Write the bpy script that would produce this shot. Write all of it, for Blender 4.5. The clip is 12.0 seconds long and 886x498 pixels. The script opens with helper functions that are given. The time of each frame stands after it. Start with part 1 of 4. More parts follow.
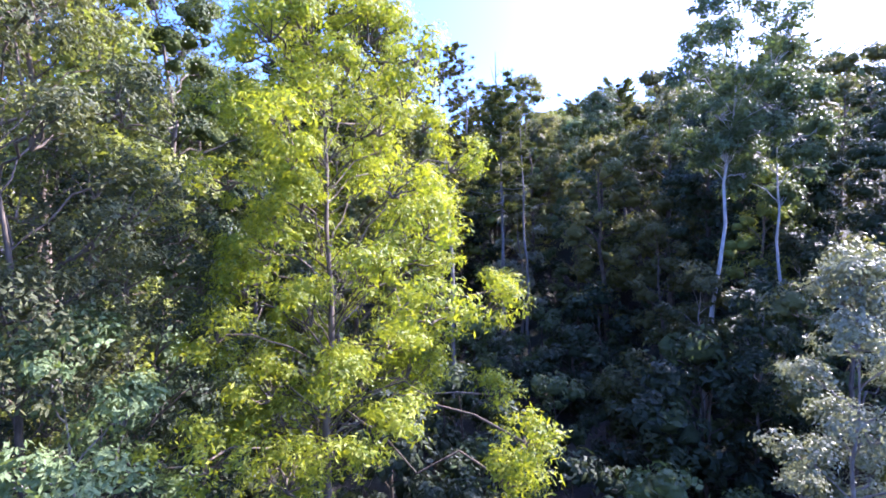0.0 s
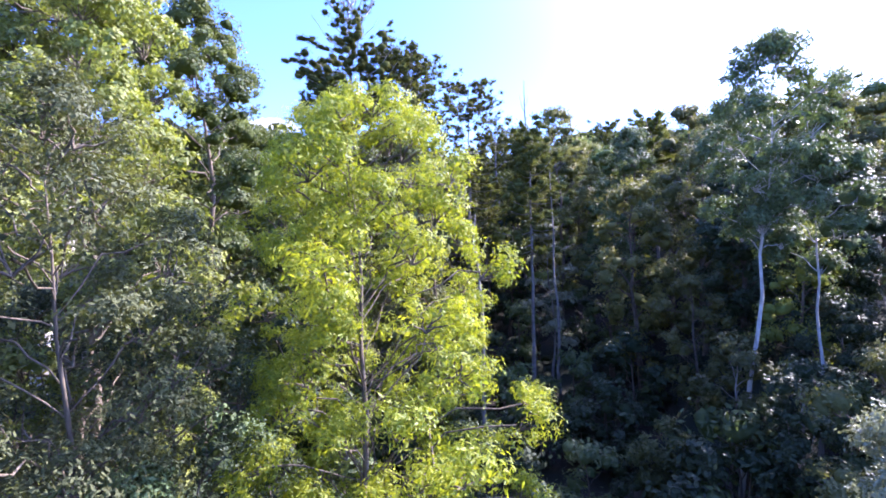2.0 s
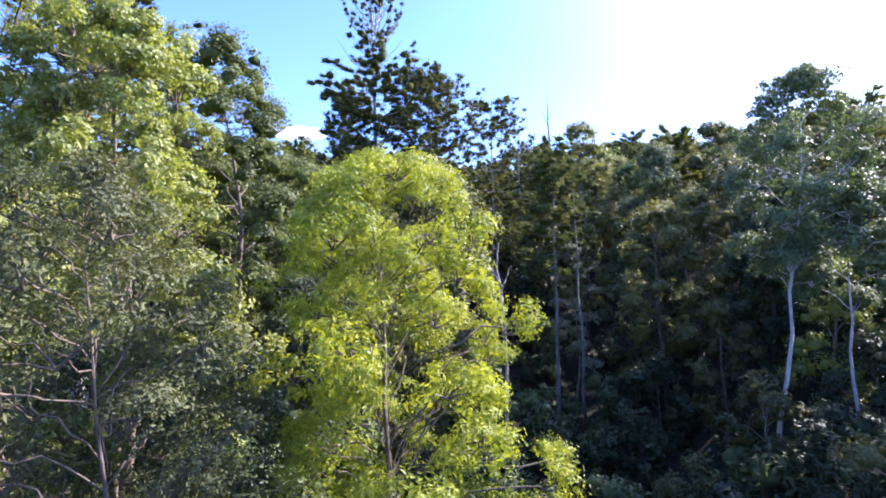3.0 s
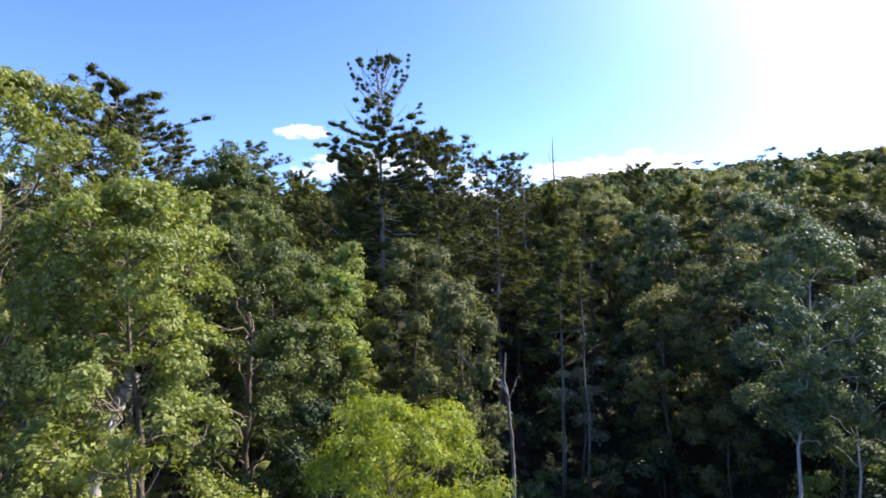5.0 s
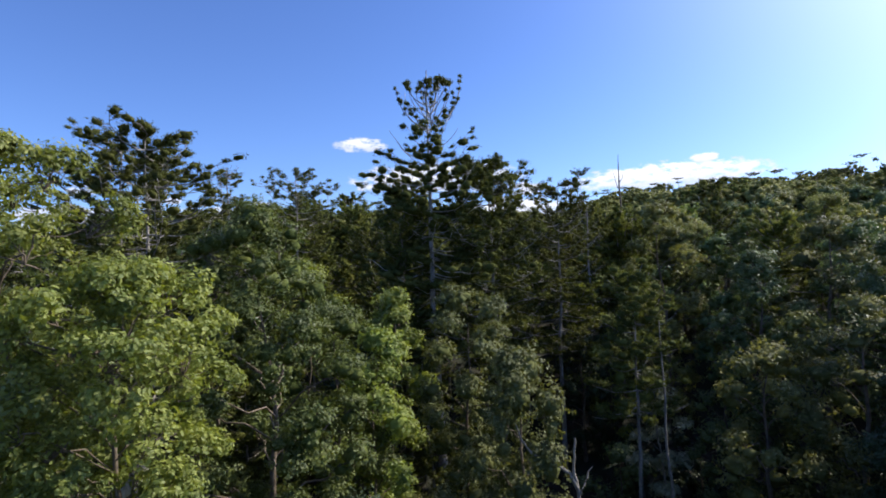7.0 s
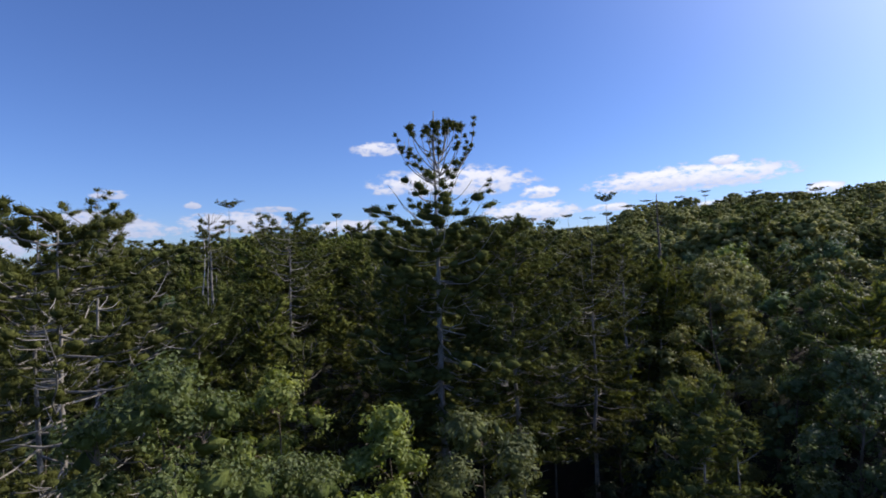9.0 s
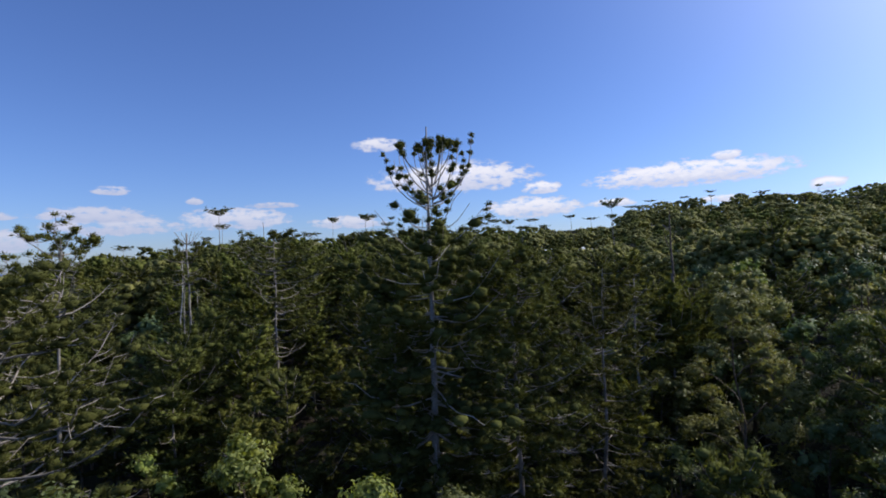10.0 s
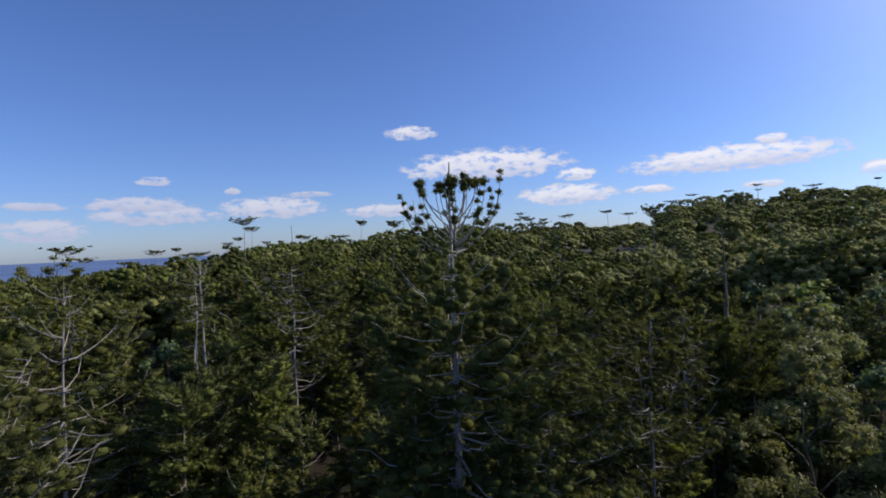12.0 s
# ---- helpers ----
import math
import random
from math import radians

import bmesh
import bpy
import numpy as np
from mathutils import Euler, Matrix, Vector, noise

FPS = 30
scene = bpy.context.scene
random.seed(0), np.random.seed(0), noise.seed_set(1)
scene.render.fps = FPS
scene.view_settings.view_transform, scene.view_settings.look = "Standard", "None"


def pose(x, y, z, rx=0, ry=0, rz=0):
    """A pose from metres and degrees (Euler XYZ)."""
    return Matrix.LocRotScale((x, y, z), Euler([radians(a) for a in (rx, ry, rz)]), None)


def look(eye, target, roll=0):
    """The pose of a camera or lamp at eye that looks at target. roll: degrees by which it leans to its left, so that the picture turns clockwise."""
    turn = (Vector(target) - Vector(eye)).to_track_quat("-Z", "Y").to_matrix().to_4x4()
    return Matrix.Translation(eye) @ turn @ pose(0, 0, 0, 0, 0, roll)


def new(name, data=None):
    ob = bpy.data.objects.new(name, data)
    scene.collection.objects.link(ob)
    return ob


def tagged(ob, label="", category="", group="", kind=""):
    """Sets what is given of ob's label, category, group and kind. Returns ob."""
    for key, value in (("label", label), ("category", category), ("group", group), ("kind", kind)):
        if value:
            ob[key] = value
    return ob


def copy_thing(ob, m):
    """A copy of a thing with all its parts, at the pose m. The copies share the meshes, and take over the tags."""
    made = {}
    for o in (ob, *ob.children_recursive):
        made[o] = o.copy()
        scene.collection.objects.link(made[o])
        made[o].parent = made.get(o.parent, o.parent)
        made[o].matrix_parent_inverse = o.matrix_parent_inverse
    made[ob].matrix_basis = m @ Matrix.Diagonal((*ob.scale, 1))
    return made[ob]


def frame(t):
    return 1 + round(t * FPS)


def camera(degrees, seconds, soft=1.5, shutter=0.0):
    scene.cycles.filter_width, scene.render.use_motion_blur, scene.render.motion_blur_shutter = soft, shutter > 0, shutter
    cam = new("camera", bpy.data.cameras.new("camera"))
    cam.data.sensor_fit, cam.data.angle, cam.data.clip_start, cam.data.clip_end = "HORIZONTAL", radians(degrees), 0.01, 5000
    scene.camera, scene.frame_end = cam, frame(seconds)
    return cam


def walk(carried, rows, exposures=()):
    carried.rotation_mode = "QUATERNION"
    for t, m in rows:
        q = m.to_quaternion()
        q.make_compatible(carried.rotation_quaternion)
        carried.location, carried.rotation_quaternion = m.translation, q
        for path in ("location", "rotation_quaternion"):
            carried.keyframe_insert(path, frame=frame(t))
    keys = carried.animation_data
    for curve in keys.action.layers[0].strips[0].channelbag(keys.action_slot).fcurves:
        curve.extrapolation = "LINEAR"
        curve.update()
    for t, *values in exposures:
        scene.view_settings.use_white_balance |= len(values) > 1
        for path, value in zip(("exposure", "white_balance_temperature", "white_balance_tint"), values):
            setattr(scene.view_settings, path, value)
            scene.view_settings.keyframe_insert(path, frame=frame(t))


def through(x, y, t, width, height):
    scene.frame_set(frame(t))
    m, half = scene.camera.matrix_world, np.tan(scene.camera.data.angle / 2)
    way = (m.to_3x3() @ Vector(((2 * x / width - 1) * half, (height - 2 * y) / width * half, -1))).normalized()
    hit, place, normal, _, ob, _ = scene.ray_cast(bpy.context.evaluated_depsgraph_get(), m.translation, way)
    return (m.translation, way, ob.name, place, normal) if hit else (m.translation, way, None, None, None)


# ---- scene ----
# Camera: a small drone that climbs out of a gully and then drifts ahead over the forest.
cam = camera(79.69, 12.0, 1.75)
# t, x, y, z, yaw, pitch, roll
ROWS = [
    (0.0, 0.000, 0.000, 8.000, 1.11, -2.45, -1.48),
    (0.5, 0.014, -0.040, 7.967, 2.80, -2.24, -1.66),
    (1.0, 0.026, -0.065, 8.225, 3.75, -1.99, -1.76),
    (1.5, -0.014, -0.094, 9.261, 3.74, -1.76, -1.68),
    (2.0, 0.012, -0.121, 10.265, 4.20, -1.19, -1.82),
    (2.5, 0.051, -0.209, 10.881, 5.32, -0.79, -2.01),
    (3.0, 0.095, -0.244, 11.444, 6.73, -0.55, -1.99),
    (3.2, 0.126, -0.267, 11.717, 7.05, -0.53, -2.03),
    (4.8, 0.031, -0.266, 16.514, 7.08, -0.66, -1.89),
    (5.0, 0.080, -0.305, 17.135, 7.11, -0.71, -1.97),
    (5.5, 0.112, -0.281, 18.022, 7.14, -0.67, -2.08),
    (6.0, 0.061, 0.339, 18.356, 7.14, -0.57, -2.18),
    (6.5, -0.109, 1.960, 18.670, 10.79, 0.02, -2.25),
    (7.0, -0.303, 3.816, 19.344, 13.09, 0.56, -2.30),
    (7.2, -0.425, 4.551, 19.594, 13.57, 0.77, -2.30),
    (8.8, -1.362, 10.365, 24.009, 14.71, 0.82, -2.22),
    (9.0, -1.416, 11.131, 24.414, 14.81, 1.03, -2.33),
    (9.5, -1.654, 13.150, 25.543, 14.90, 1.12, -2.38),
    (10.0, -1.816, 14.828, 26.681, 15.01, 0.57, -2.38),
    (10.5, -1.980, 16.231, 27.939, 16.21, 0.08, -2.43),
    (11.0, -2.066, 17.265, 28.913, 17.61, -0.27, -2.48),
    (11.5, -2.164, 17.949, 29.567, 18.47, -0.44, -2.46),
    (12.0, -2.241, 18.526, 30.163, 18.57, -0.58, -2.50),
]


def aim(x, y, z, yaw, pitch, roll):
    return pose(x, y, z, 0, 0, yaw) @ pose(0, 0, 0, 90 + pitch, 0, 0) @ pose(0, 0, 0, 0, 0, roll)


EXPOSURES = [(0.0, 2.58, 5600, 34), (2.0, 2.48, 5650, 33), (3.2, 2.10, 6000, 26), (4.8, 1.45, 6450, 14), (5.5, 1.26, 6500, 10), (6.5, 0.88, 6500, 10),
             (7.2, 0.62, 6500, 10), (8.8, 0.30, 6500, 12), (10.0, 0.18, 6500, 12), (12.0, 0.10, 6500, 12)]
walk(cam, [(r[0], aim(*r[1:])) for r in ROWS], EXPOSURES)


# ==== world ====
SUN_AZ, SUN_EL = 58.0, 36.0          # degrees right of +y, degrees up
sun_way = Vector((math.sin(radians(SUN_AZ)) * math.cos(radians(SUN_EL)),
                  math.cos(radians(SUN_AZ)) * math.cos(radians(SUN_EL)), math.sin(radians(SUN_EL))))
sun = new("sun", bpy.data.lights.new("sun", "SUN"))
sun.data.energy, sun.data.angle, sun.data.color = 3.8, radians(0.6), (1.0, 0.93, 0.80)
sun.matrix_world = look((0, 0, 80), Vector((0, 0, 80)) - sun_way)

# Fair-weather clouds low over the horizon: azimuth, elevation, half width, half height in degrees, brightness.
CLOUDS = [(-21.5, 11.7, 2.6, 0.9, 0.8), (-13.6, 7.9, 8.4, 1.9, 0.9), (-4.2, 6.5, 2.0, 0.8, 1.0), (10.0, 6.7, 8.9, 1.5, 1.0),
          (13.4, 8.2, 1.3, 0.6, 1.0), (-5.2, 4.4, 4.9, 1.3, 0.9), (2.9, 4.5, 2.3, 0.5, 0.9), (12.9, 4.2, 1.8, 0.45, 0.9),
          (21.2, 4.7, 1.5, 0.7, 1.0), (-46.8, 3.7, 5.3, 1.1, 0.35), (-48.2, 4.7, 4.4, 0.9, 0.3),
          (-36.2, 4.2, 5.0, 1.3, 0.5), (-46.8, 7.0, 1.5, 0.5, 0.4), (-40.0, 6.1, 0.8, 0.4, 0.3), (-32.6, 5.7, 2.6, 0.35, 0.2), (-55.5, 2.4, 3.2, 1.2, 0.3),
          (-56.2, 4.6, 2.3, 0.45, 0.25), (-24.8, 3.7, 4.1, 0.8, 0.5)]


class Nodes:
    """Short hand for a node tree."""

    def __init__(self, tree):
        self.tree = tree
        tree.nodes.clear()

    def add(self, kind, **values):
        node = self.tree.nodes.new(kind)
        for key, value in values.items():
            setattr(node, key, value)
        return node

    def put(self, socket, value):
        if isinstance(value, bpy.types.NodeSocket):
            self.tree.links.new(value, socket)
        else:
            socket.default_value = value

    def math(self, op, a, b=0.0, c=0.0, clamp=False):
        node = self.add("ShaderNodeMath", operation=op, use_clamp=clamp)
        for socket, value in zip(node.inputs, (a, b, c)):
            self.put(socket, value)
        return node.outputs[0]

    def mix(self, f, a, b, blend="MIX"):
        node = self.add("ShaderNodeMix", data_type="RGBA", blend_type=blend)
        self.put(node.inputs[0], f)
        self.put(node.inputs[6], a)
        self.put(node.inputs[7], b)
        return node.outputs[2]

    def noise(self, vector, scale, detail=3.0, rough=0.55):
        node = self.add("ShaderNodeTexNoise")
        if vector is not None:
            self.put(node.inputs["Vector"], vector)
        self.put(node.inputs["Scale"], scale)
        self.put(node.inputs["Detail"], detail)
        self.put(node.inputs["Roughness"], rough)
        return node.outputs["Fac"]

    def steps(self, f, low, high):
        node = self.add("ShaderNodeMapRange", interpolation_type="SMOOTHSTEP")
        self.put(node.inputs[0], f)
        node.inputs[1].default_value, node.inputs[2].default_value = low, high
        return node.outputs[0]


def make_world():
    world = bpy.data.worlds.new("sky")
    world.use_nodes = True
    scene.world = world
    n = Nodes(world.node_tree)
    sky = n.add("ShaderNodeTexSky", sky_type="NISHITA", sun_disc=False, sun_elevation=radians(SUN_EL),
                sun_rotation=radians(SUN_AZ), altitude=300.0, air_density=1.0, dust_density=0.55, ozone_density=6.0)
    place = n.add("ShaderNodeTexCoord").outputs["Generated"]
    xyz = n.add("ShaderNodeSeparateXYZ")
    n.put(xyz.inputs[0], place)
    az = n.math("MULTIPLY", n.math("ARCTAN2", xyz.outputs[0], xyz.outputs[1]), 57.2958)
    el = n.math("MULTIPLY", n.math("ARCSINE", xyz.outputs[2]), 57.2958)
    flat = n.add("ShaderNodeCombineXYZ")
    n.put(flat.inputs[0], n.math("MULTIPLY", az, 0.16))
    n.put(flat.inputs[1], n.math("MULTIPLY", el, 0.34))
    rag = n.noise(flat.outputs[0], 4.2, 8.0, 0.62)
    cover, belly, tone = 0.0, 0.0, 0.0
    for a, e, w, h, t in CLOUDS:
        dx = n.math("DIVIDE", n.math("SUBTRACT", az, a), w)
        dy = n.math("DIVIDE", n.math("SUBTRACT", el, e), h)
        low = n.math("MULTIPLY", n.math("MINIMUM", dy, 0.0), 1.5)
        high = n.math("MAXIMUM", dy, 0.0)
        r2 = n.math("ADD", n.math("MULTIPLY", dx, dx), n.math("ADD", n.math("MULTIPLY", low, low), n.math("MULTIPLY", high, high)))
        body = n.math("MAXIMUM", n.math("SUBTRACT", 1.5, r2), 0.0)
        cover = n.math("MAXIMUM", cover, n.math("MINIMUM", body, 1.0))
        tone = n.math("MAXIMUM", tone, n.math("MULTIPLY", n.math("MINIMUM", body, 1.0), t))
        belly = n.math("MAXIMUM", belly, n.math("MULTIPLY", n.math("MINIMUM", body, 1.0), n.math("MULTIPLY_ADD", dy, -0.45, 0.35)))
    thick = n.math("ADD", n.math("MULTIPLY", cover, 0.9), n.math("MULTIPLY_ADD", rag, 3.6, -1.75))
    mask = n.math("MULTIPLY", n.steps(thick, 0.22, 1.0), n.steps(cover, 0.0, 0.3))
    white = n.mix(n.steps(n.math("ADD", belly, n.math("MULTIPLY_ADD", rag, -0.8, 0.4)), 0.0, 0.7), n.mix(tone, (4.2, 4.6, 6.2, 1), (8.5, 8.4, 8.8, 1)), n.mix(tone, (3.6, 4.2, 6.0, 1), (4.9, 5.3, 6.9, 1)))
    # haze that glows round the sun
    turn = n.add("ShaderNodeVectorMath", operation="DOT_PRODUCT")
    n.put(turn.inputs[0], place)
    turn.inputs[1].default_value = sun_way
    near = n.math("POWER", n.math("MAXIMUM", turn.outputs["Value"], 0.0), 9.0)
    glow = n.mix(1.0, n.mix(1.0, sky.outputs[0], (0.87, 0.955, 1.28, 1), "MULTIPLY"), n.mix(near, (0, 0, 0, 1), (11.0, 11.0, 10.5, 1)), "ADD")
    colour = n.mix(n.math("MULTIPLY", mask, 0.9), glow, white)
    back = n.add("ShaderNodeBackground")
    n.put(back.inputs[0], colour)
    back.inputs[1].default_value = 0.10
    out = n.add("ShaderNodeOutputWorld")
    n.put(out.inputs[0], back.outputs[0])


make_world()


# ==== materials ====
def leaf_material(name, dark, light, through=0.35, warm=(1.5, 1.35, 0.5), rough=0.55, spread=0.5, shine=0.28, vary=0.68):
    """Leaves: two greens mixed leaf by leaf and by patches, light passing through, a waxy gloss."""
    m = bpy.data.materials.new(name)
    m.use_nodes = True
    n = Nodes(m.node_tree)
    geo = n.add("ShaderNodeNewGeometry")
    info = n.add("ShaderNodeObjectInfo")
    patch = n.noise(geo.outputs["Position"], 0.45, 2.0)
    f = n.math("ADD", n.math("MULTIPLY", geo.outputs["Random Per Island"], vary), n.math("MULTIPLY", n.steps(patch, 0.3, 0.7), 1 - vary))
    colour = n.mix(f, (*dark, 1), (*light, 1))
    hue = n.add("ShaderNodeHueSaturation")
    n.put(hue.inputs["Hue"], n.math("MULTIPLY_ADD", info.outputs["Random"], 0.05 * spread, 0.5 - 0.025 * spread))
    n.put(hue.inputs["Value"], n.math("MULTIPLY_ADD", info.outputs["Random"], 0.5 * spread, 1 - 0.25 * spread))
    n.put(hue.inputs["Color"], colour)
    shade = n.add("ShaderNodeBsdfPrincipled")
    n.put(shade.inputs["Base Color"], hue.outputs[0])
    n.put(shade.inputs["Roughness"], n.math("MULTIPLY_ADD", geo.outputs["Random Per Island"], 0.2, rough - 0.1))
    shade.inputs["Specular IOR Level"].default_value = shine
    bump = n.add("ShaderNodeBump")
    bump.inputs["Strength"].default_value, bump.inputs["Distance"].default_value = 0.8, 0.12
    n.put(bump.inputs["Height"], n.noise(geo.outputs["Position"], 6.0, 3.0, 0.7))
    n.put(shade.inputs["Normal"], bump.outputs[0])
    glow = n.add("ShaderNodeBsdfTranslucent")
    n.put(glow.inputs[0], n.mix(1.0, hue.outputs[0], (*warm, 1), "MULTIPLY"))
    mix = n.add("ShaderNodeMixShader")
    mix.inputs[0].default_value = through
    n.put(mix.inputs[1], shade.outputs[0])
    n.put(mix.inputs[2], glow.outputs[0])
    out = n.add("ShaderNodeOutputMaterial")
    n.put(out.inputs[0], mix.outputs[0])
    return m


def bark_material(name, dark, light, scale=3.0, stretch=0.25):
    m = bpy.data.materials.new(name)
    m.use_nodes = True
    n = Nodes(m.node_tree)
    place = n.add("ShaderNodeTexCoord").outputs["Object"]
    squash = n.add("ShaderNodeMapping")
    n.put(squash.inputs[0], place)
    squash.inputs["Scale"].default_value = (1, 1, stretch)
    grain = n.noise(squash.outputs[0], scale * 4, 5.0, 0.65)
    blotch = n.noise(place, scale * 0.5, 3.0)
    colour = n.mix(n.steps(n.math("ADD", n.math("MULTIPLY", grain, 0.6), n.math("MULTIPLY", blotch, 0.5)), 0.35, 0.72), (*dark, 1), (*light, 1))
    shade = n.add("ShaderNodeBsdfPrincipled")
    n.put(shade.inputs["Base Color"], colour)
    shade.inputs["Roughness"].default_value = 0.85
    bump = n.add("ShaderNodeBump")
    bump.inputs["Strength"].default_value, bump.inputs["Distance"].default_value = 0.5, 0.03
    n.put(bump.inputs["Height"], grain)
    n.put(shade.inputs["Normal"], bump.outputs[0])
    out = n.add("ShaderNodeOutputMaterial")
    n.put(out.inputs[0], shade.outputs[0])
    return m


def ground_material():
    m = bpy.data.materials.new("leaf litter")
    m.use_nodes = True
    n = Nodes(m.node_tree)
    place = n.add("ShaderNodeNewGeometry").outputs["Position"]
    fine, broad = n.noise(place, 6.0, 6.0, 0.7), n.noise(place, 0.12, 3.0)
    soil = n.mix(n.steps(fine, 0.35, 0.7), (0.016, 0.011, 0.007, 1), (0.055, 0.036, 0.022, 1))
    colour = n.mix(n.steps(broad, 0.4, 0.62), soil, (0.014, 0.022, 0.009, 1))
    shade = n.add("ShaderNodeBsdfPrincipled")
    n.put(shade.inputs["Base Color"], colour)
    shade.inputs["Roughness"].default_value = 0.95
    bump = n.add("ShaderNodeBump")
    bump.inputs["Distance"].default_value = 0.1
    n.put(bump.inputs["Height"], fine)
    n.put(shade.inputs["Normal"], bump.outputs[0])
    out = n.add("ShaderNodeOutputMaterial")
    n.put(out.inputs[0], shade.outputs[0])
    return m


def water_material():
    m = bpy.data.materials.new("hazy sea")
    m.use_nodes = True
    n = Nodes(m.node_tree)
    place = n.add("ShaderNodeNewGeometry").outputs["Position"]
    broad = n.noise(place, 0.004, 4.0)
    shade = n.add("ShaderNodeBsdfPrincipled")
    n.put(shade.inputs["Base Color"], n.mix(n.steps(broad, 0.35, 0.65), (0.085, 0.135, 0.25, 1), (0.12, 0.18, 0.31, 1)))
    shade.inputs["Roughness"].default_value = 0.8
    shade.inputs["Specular IOR Level"].default_value = 0.1
    out = n.add("ShaderNodeOutputMaterial")
    n.put(out.inputs[0], shade.outputs[0])
    return m


LEAF_LOOKS = {
    "wattle": ("wattle leaves", (0.124, 0.184, 0.024), (0.416, 0.440, 0.040), 0.46, (1.38, 1.32, 0.42), 0.42, 0.2, 0.45),
    "lime": ("sunny broad leaves", (0.108, 0.150, 0.036), (0.336, 0.366, 0.092), 0.38, (1.4, 1.4, 0.55), 0.40, 0.4, 0.42),
    "green": ("deep green leaves", (0.066, 0.104, 0.042), (0.180, 0.224, 0.092), 0.26, (1.25, 1.3, 0.6), 0.45, 0.5, 0.32),
    "grey": ("grey green leaves", (0.060, 0.074, 0.030), (0.150, 0.158, 0.068), 0.28, (1.3, 1.25, 0.6), 0.5, 0.5, 0.2),
    "vine": ("vine leaves", (0.086, 0.100, 0.036), (0.200, 0.202, 0.078), 0.30, (1.3, 1.25, 0.6), 0.45, 0.4, 0.28),
    "soft": ("soft pale green leaves", (0.100, 0.152, 0.062), (0.250, 0.320, 0.142), 0.32, (1.25, 1.3, 0.6), 0.5, 0.3, 0.25),
    "olive": ("olive leaves", (0.118, 0.132, 0.045), (0.316, 0.308, 0.102), 0.36, (1.25, 1.25, 0.6), 0.45, 0.5, 0.35),
    "mid": ("fresh green leaves", (0.064, 0.098, 0.028), (0.176, 0.216, 0.062), 0.30, (1.3, 1.3, 0.6), 0.42, 0.5, 0.36),
    "pale": ("pale glossy leaves", (0.163, 0.184, 0.104), (0.400, 0.415, 0.270), 0.28, (1.2, 1.2, 0.8), 0.4, 0.3, 0.45),
    # green lowered below the leaves' own, with the gully's deep shade in the colour
    "dark": ("leaves darkened for shade", (0.026, 0.042, 0.020), (0.072, 0.094, 0.046), 0.16, (1.2, 1.25, 0.7), 0.45, 0.5, 0.28),
    "pine": ("pine foliage", (0.052, 0.062, 0.020), (0.136, 0.144, 0.042), 0.30, (1.25, 1.25, 0.6), 0.7, 0.5, 0.1),
    "pinelight": ("young pine foliage", (0.073, 0.088, 0.023), (0.180, 0.188, 0.050), 0.34, (1.3, 1.3, 0.55), 0.7, 0.5, 0.1),
}
LEAF = {key: leaf_material(*look_of, vary=0.42 if key.startswith("pine") else 0.68) for key, look_of in LEAF_LOOKS.items()}
# the crowded middle of a clump shows many small leaf edges and so no gloss of its own
HEART = {key: leaf_material(look_of[0] + " crowded", *look_of[1:3], 0.24, (1.2, 1.2, 0.65), 0.75, 0.5, 0.03 if key.startswith("pine") else 0.08, 0.4) for key, look_of in LEAF_LOOKS.items()}
BARK = {
    "brown": bark_material("brown bark", (0.055, 0.040, 0.028), (0.20, 0.155, 0.11)),
    "grey": bark_material("grey bark", (0.11, 0.095, 0.08), (0.33, 0.30, 0.26)),
    "white": bark_material("white bark", (0.26, 0.24, 0.21), (0.58, 0.55, 0.50), 2.0),
    "silver": bark_material("weathered silver bark", (0.17, 0.155, 0.14), (0.46, 0.43, 0.39), 2.0, 1.2),
    "pine": bark_material("pine bark", (0.10, 0.088, 0.076), (0.32, 0.29, 0.255), 2.0, 1.5),
}


# ==== ground and sea ====
def smooth(v, a, b):
    t = np.clip((v - a) / (b - a), 0, 1)
    return t * t * (3 - 2 * t)


def height(x, y):
    """The lie of the land: a gully that rises to a ridge ahead, with banks on both sides; to the far left it falls to the sea."""
    x, y = np.asarray(x, float), np.asarray(y, float)
    floor_z = -3.0 + 13.0 * smooth(y, 34, 88) + 0.065 * np.clip(y - 85, 0, 140)
    left = 9.0 * smooth(-x, 4, 22) * (1 - 0.65 * smooth(y, 16, 36)) + 0.05 * np.clip(-x - 10, 0, 50)
    right = 9.0 * smooth(x, 6, 21) + 0.05 * np.clip(x - 25, 0, 160)
    z = floor_z + left + right * (1 - 0.5 * smooth(y, 44, 90))
    z = z - 0.11 * np.clip(-x - 85, 0, 400) * smooth(y, 10, 60) - 0.10 * np.clip(np.hypot(x, y) - 230, 0, 400) * smooth(-x, 20, 160)
    z = z + 0.9 * np.sin(x * 0.09 + 1.3) * np.sin(y * 0.075)
    z = np.where(x < -60, np.maximum(z, 10.5), z)
    z = z + 10.8 * smooth(x, -30, 26) * smooth(y, 110, 240)
    far = smooth(np.hypot(x, y), 420, 900)
    return z * (1 - far) + 2.0 * far


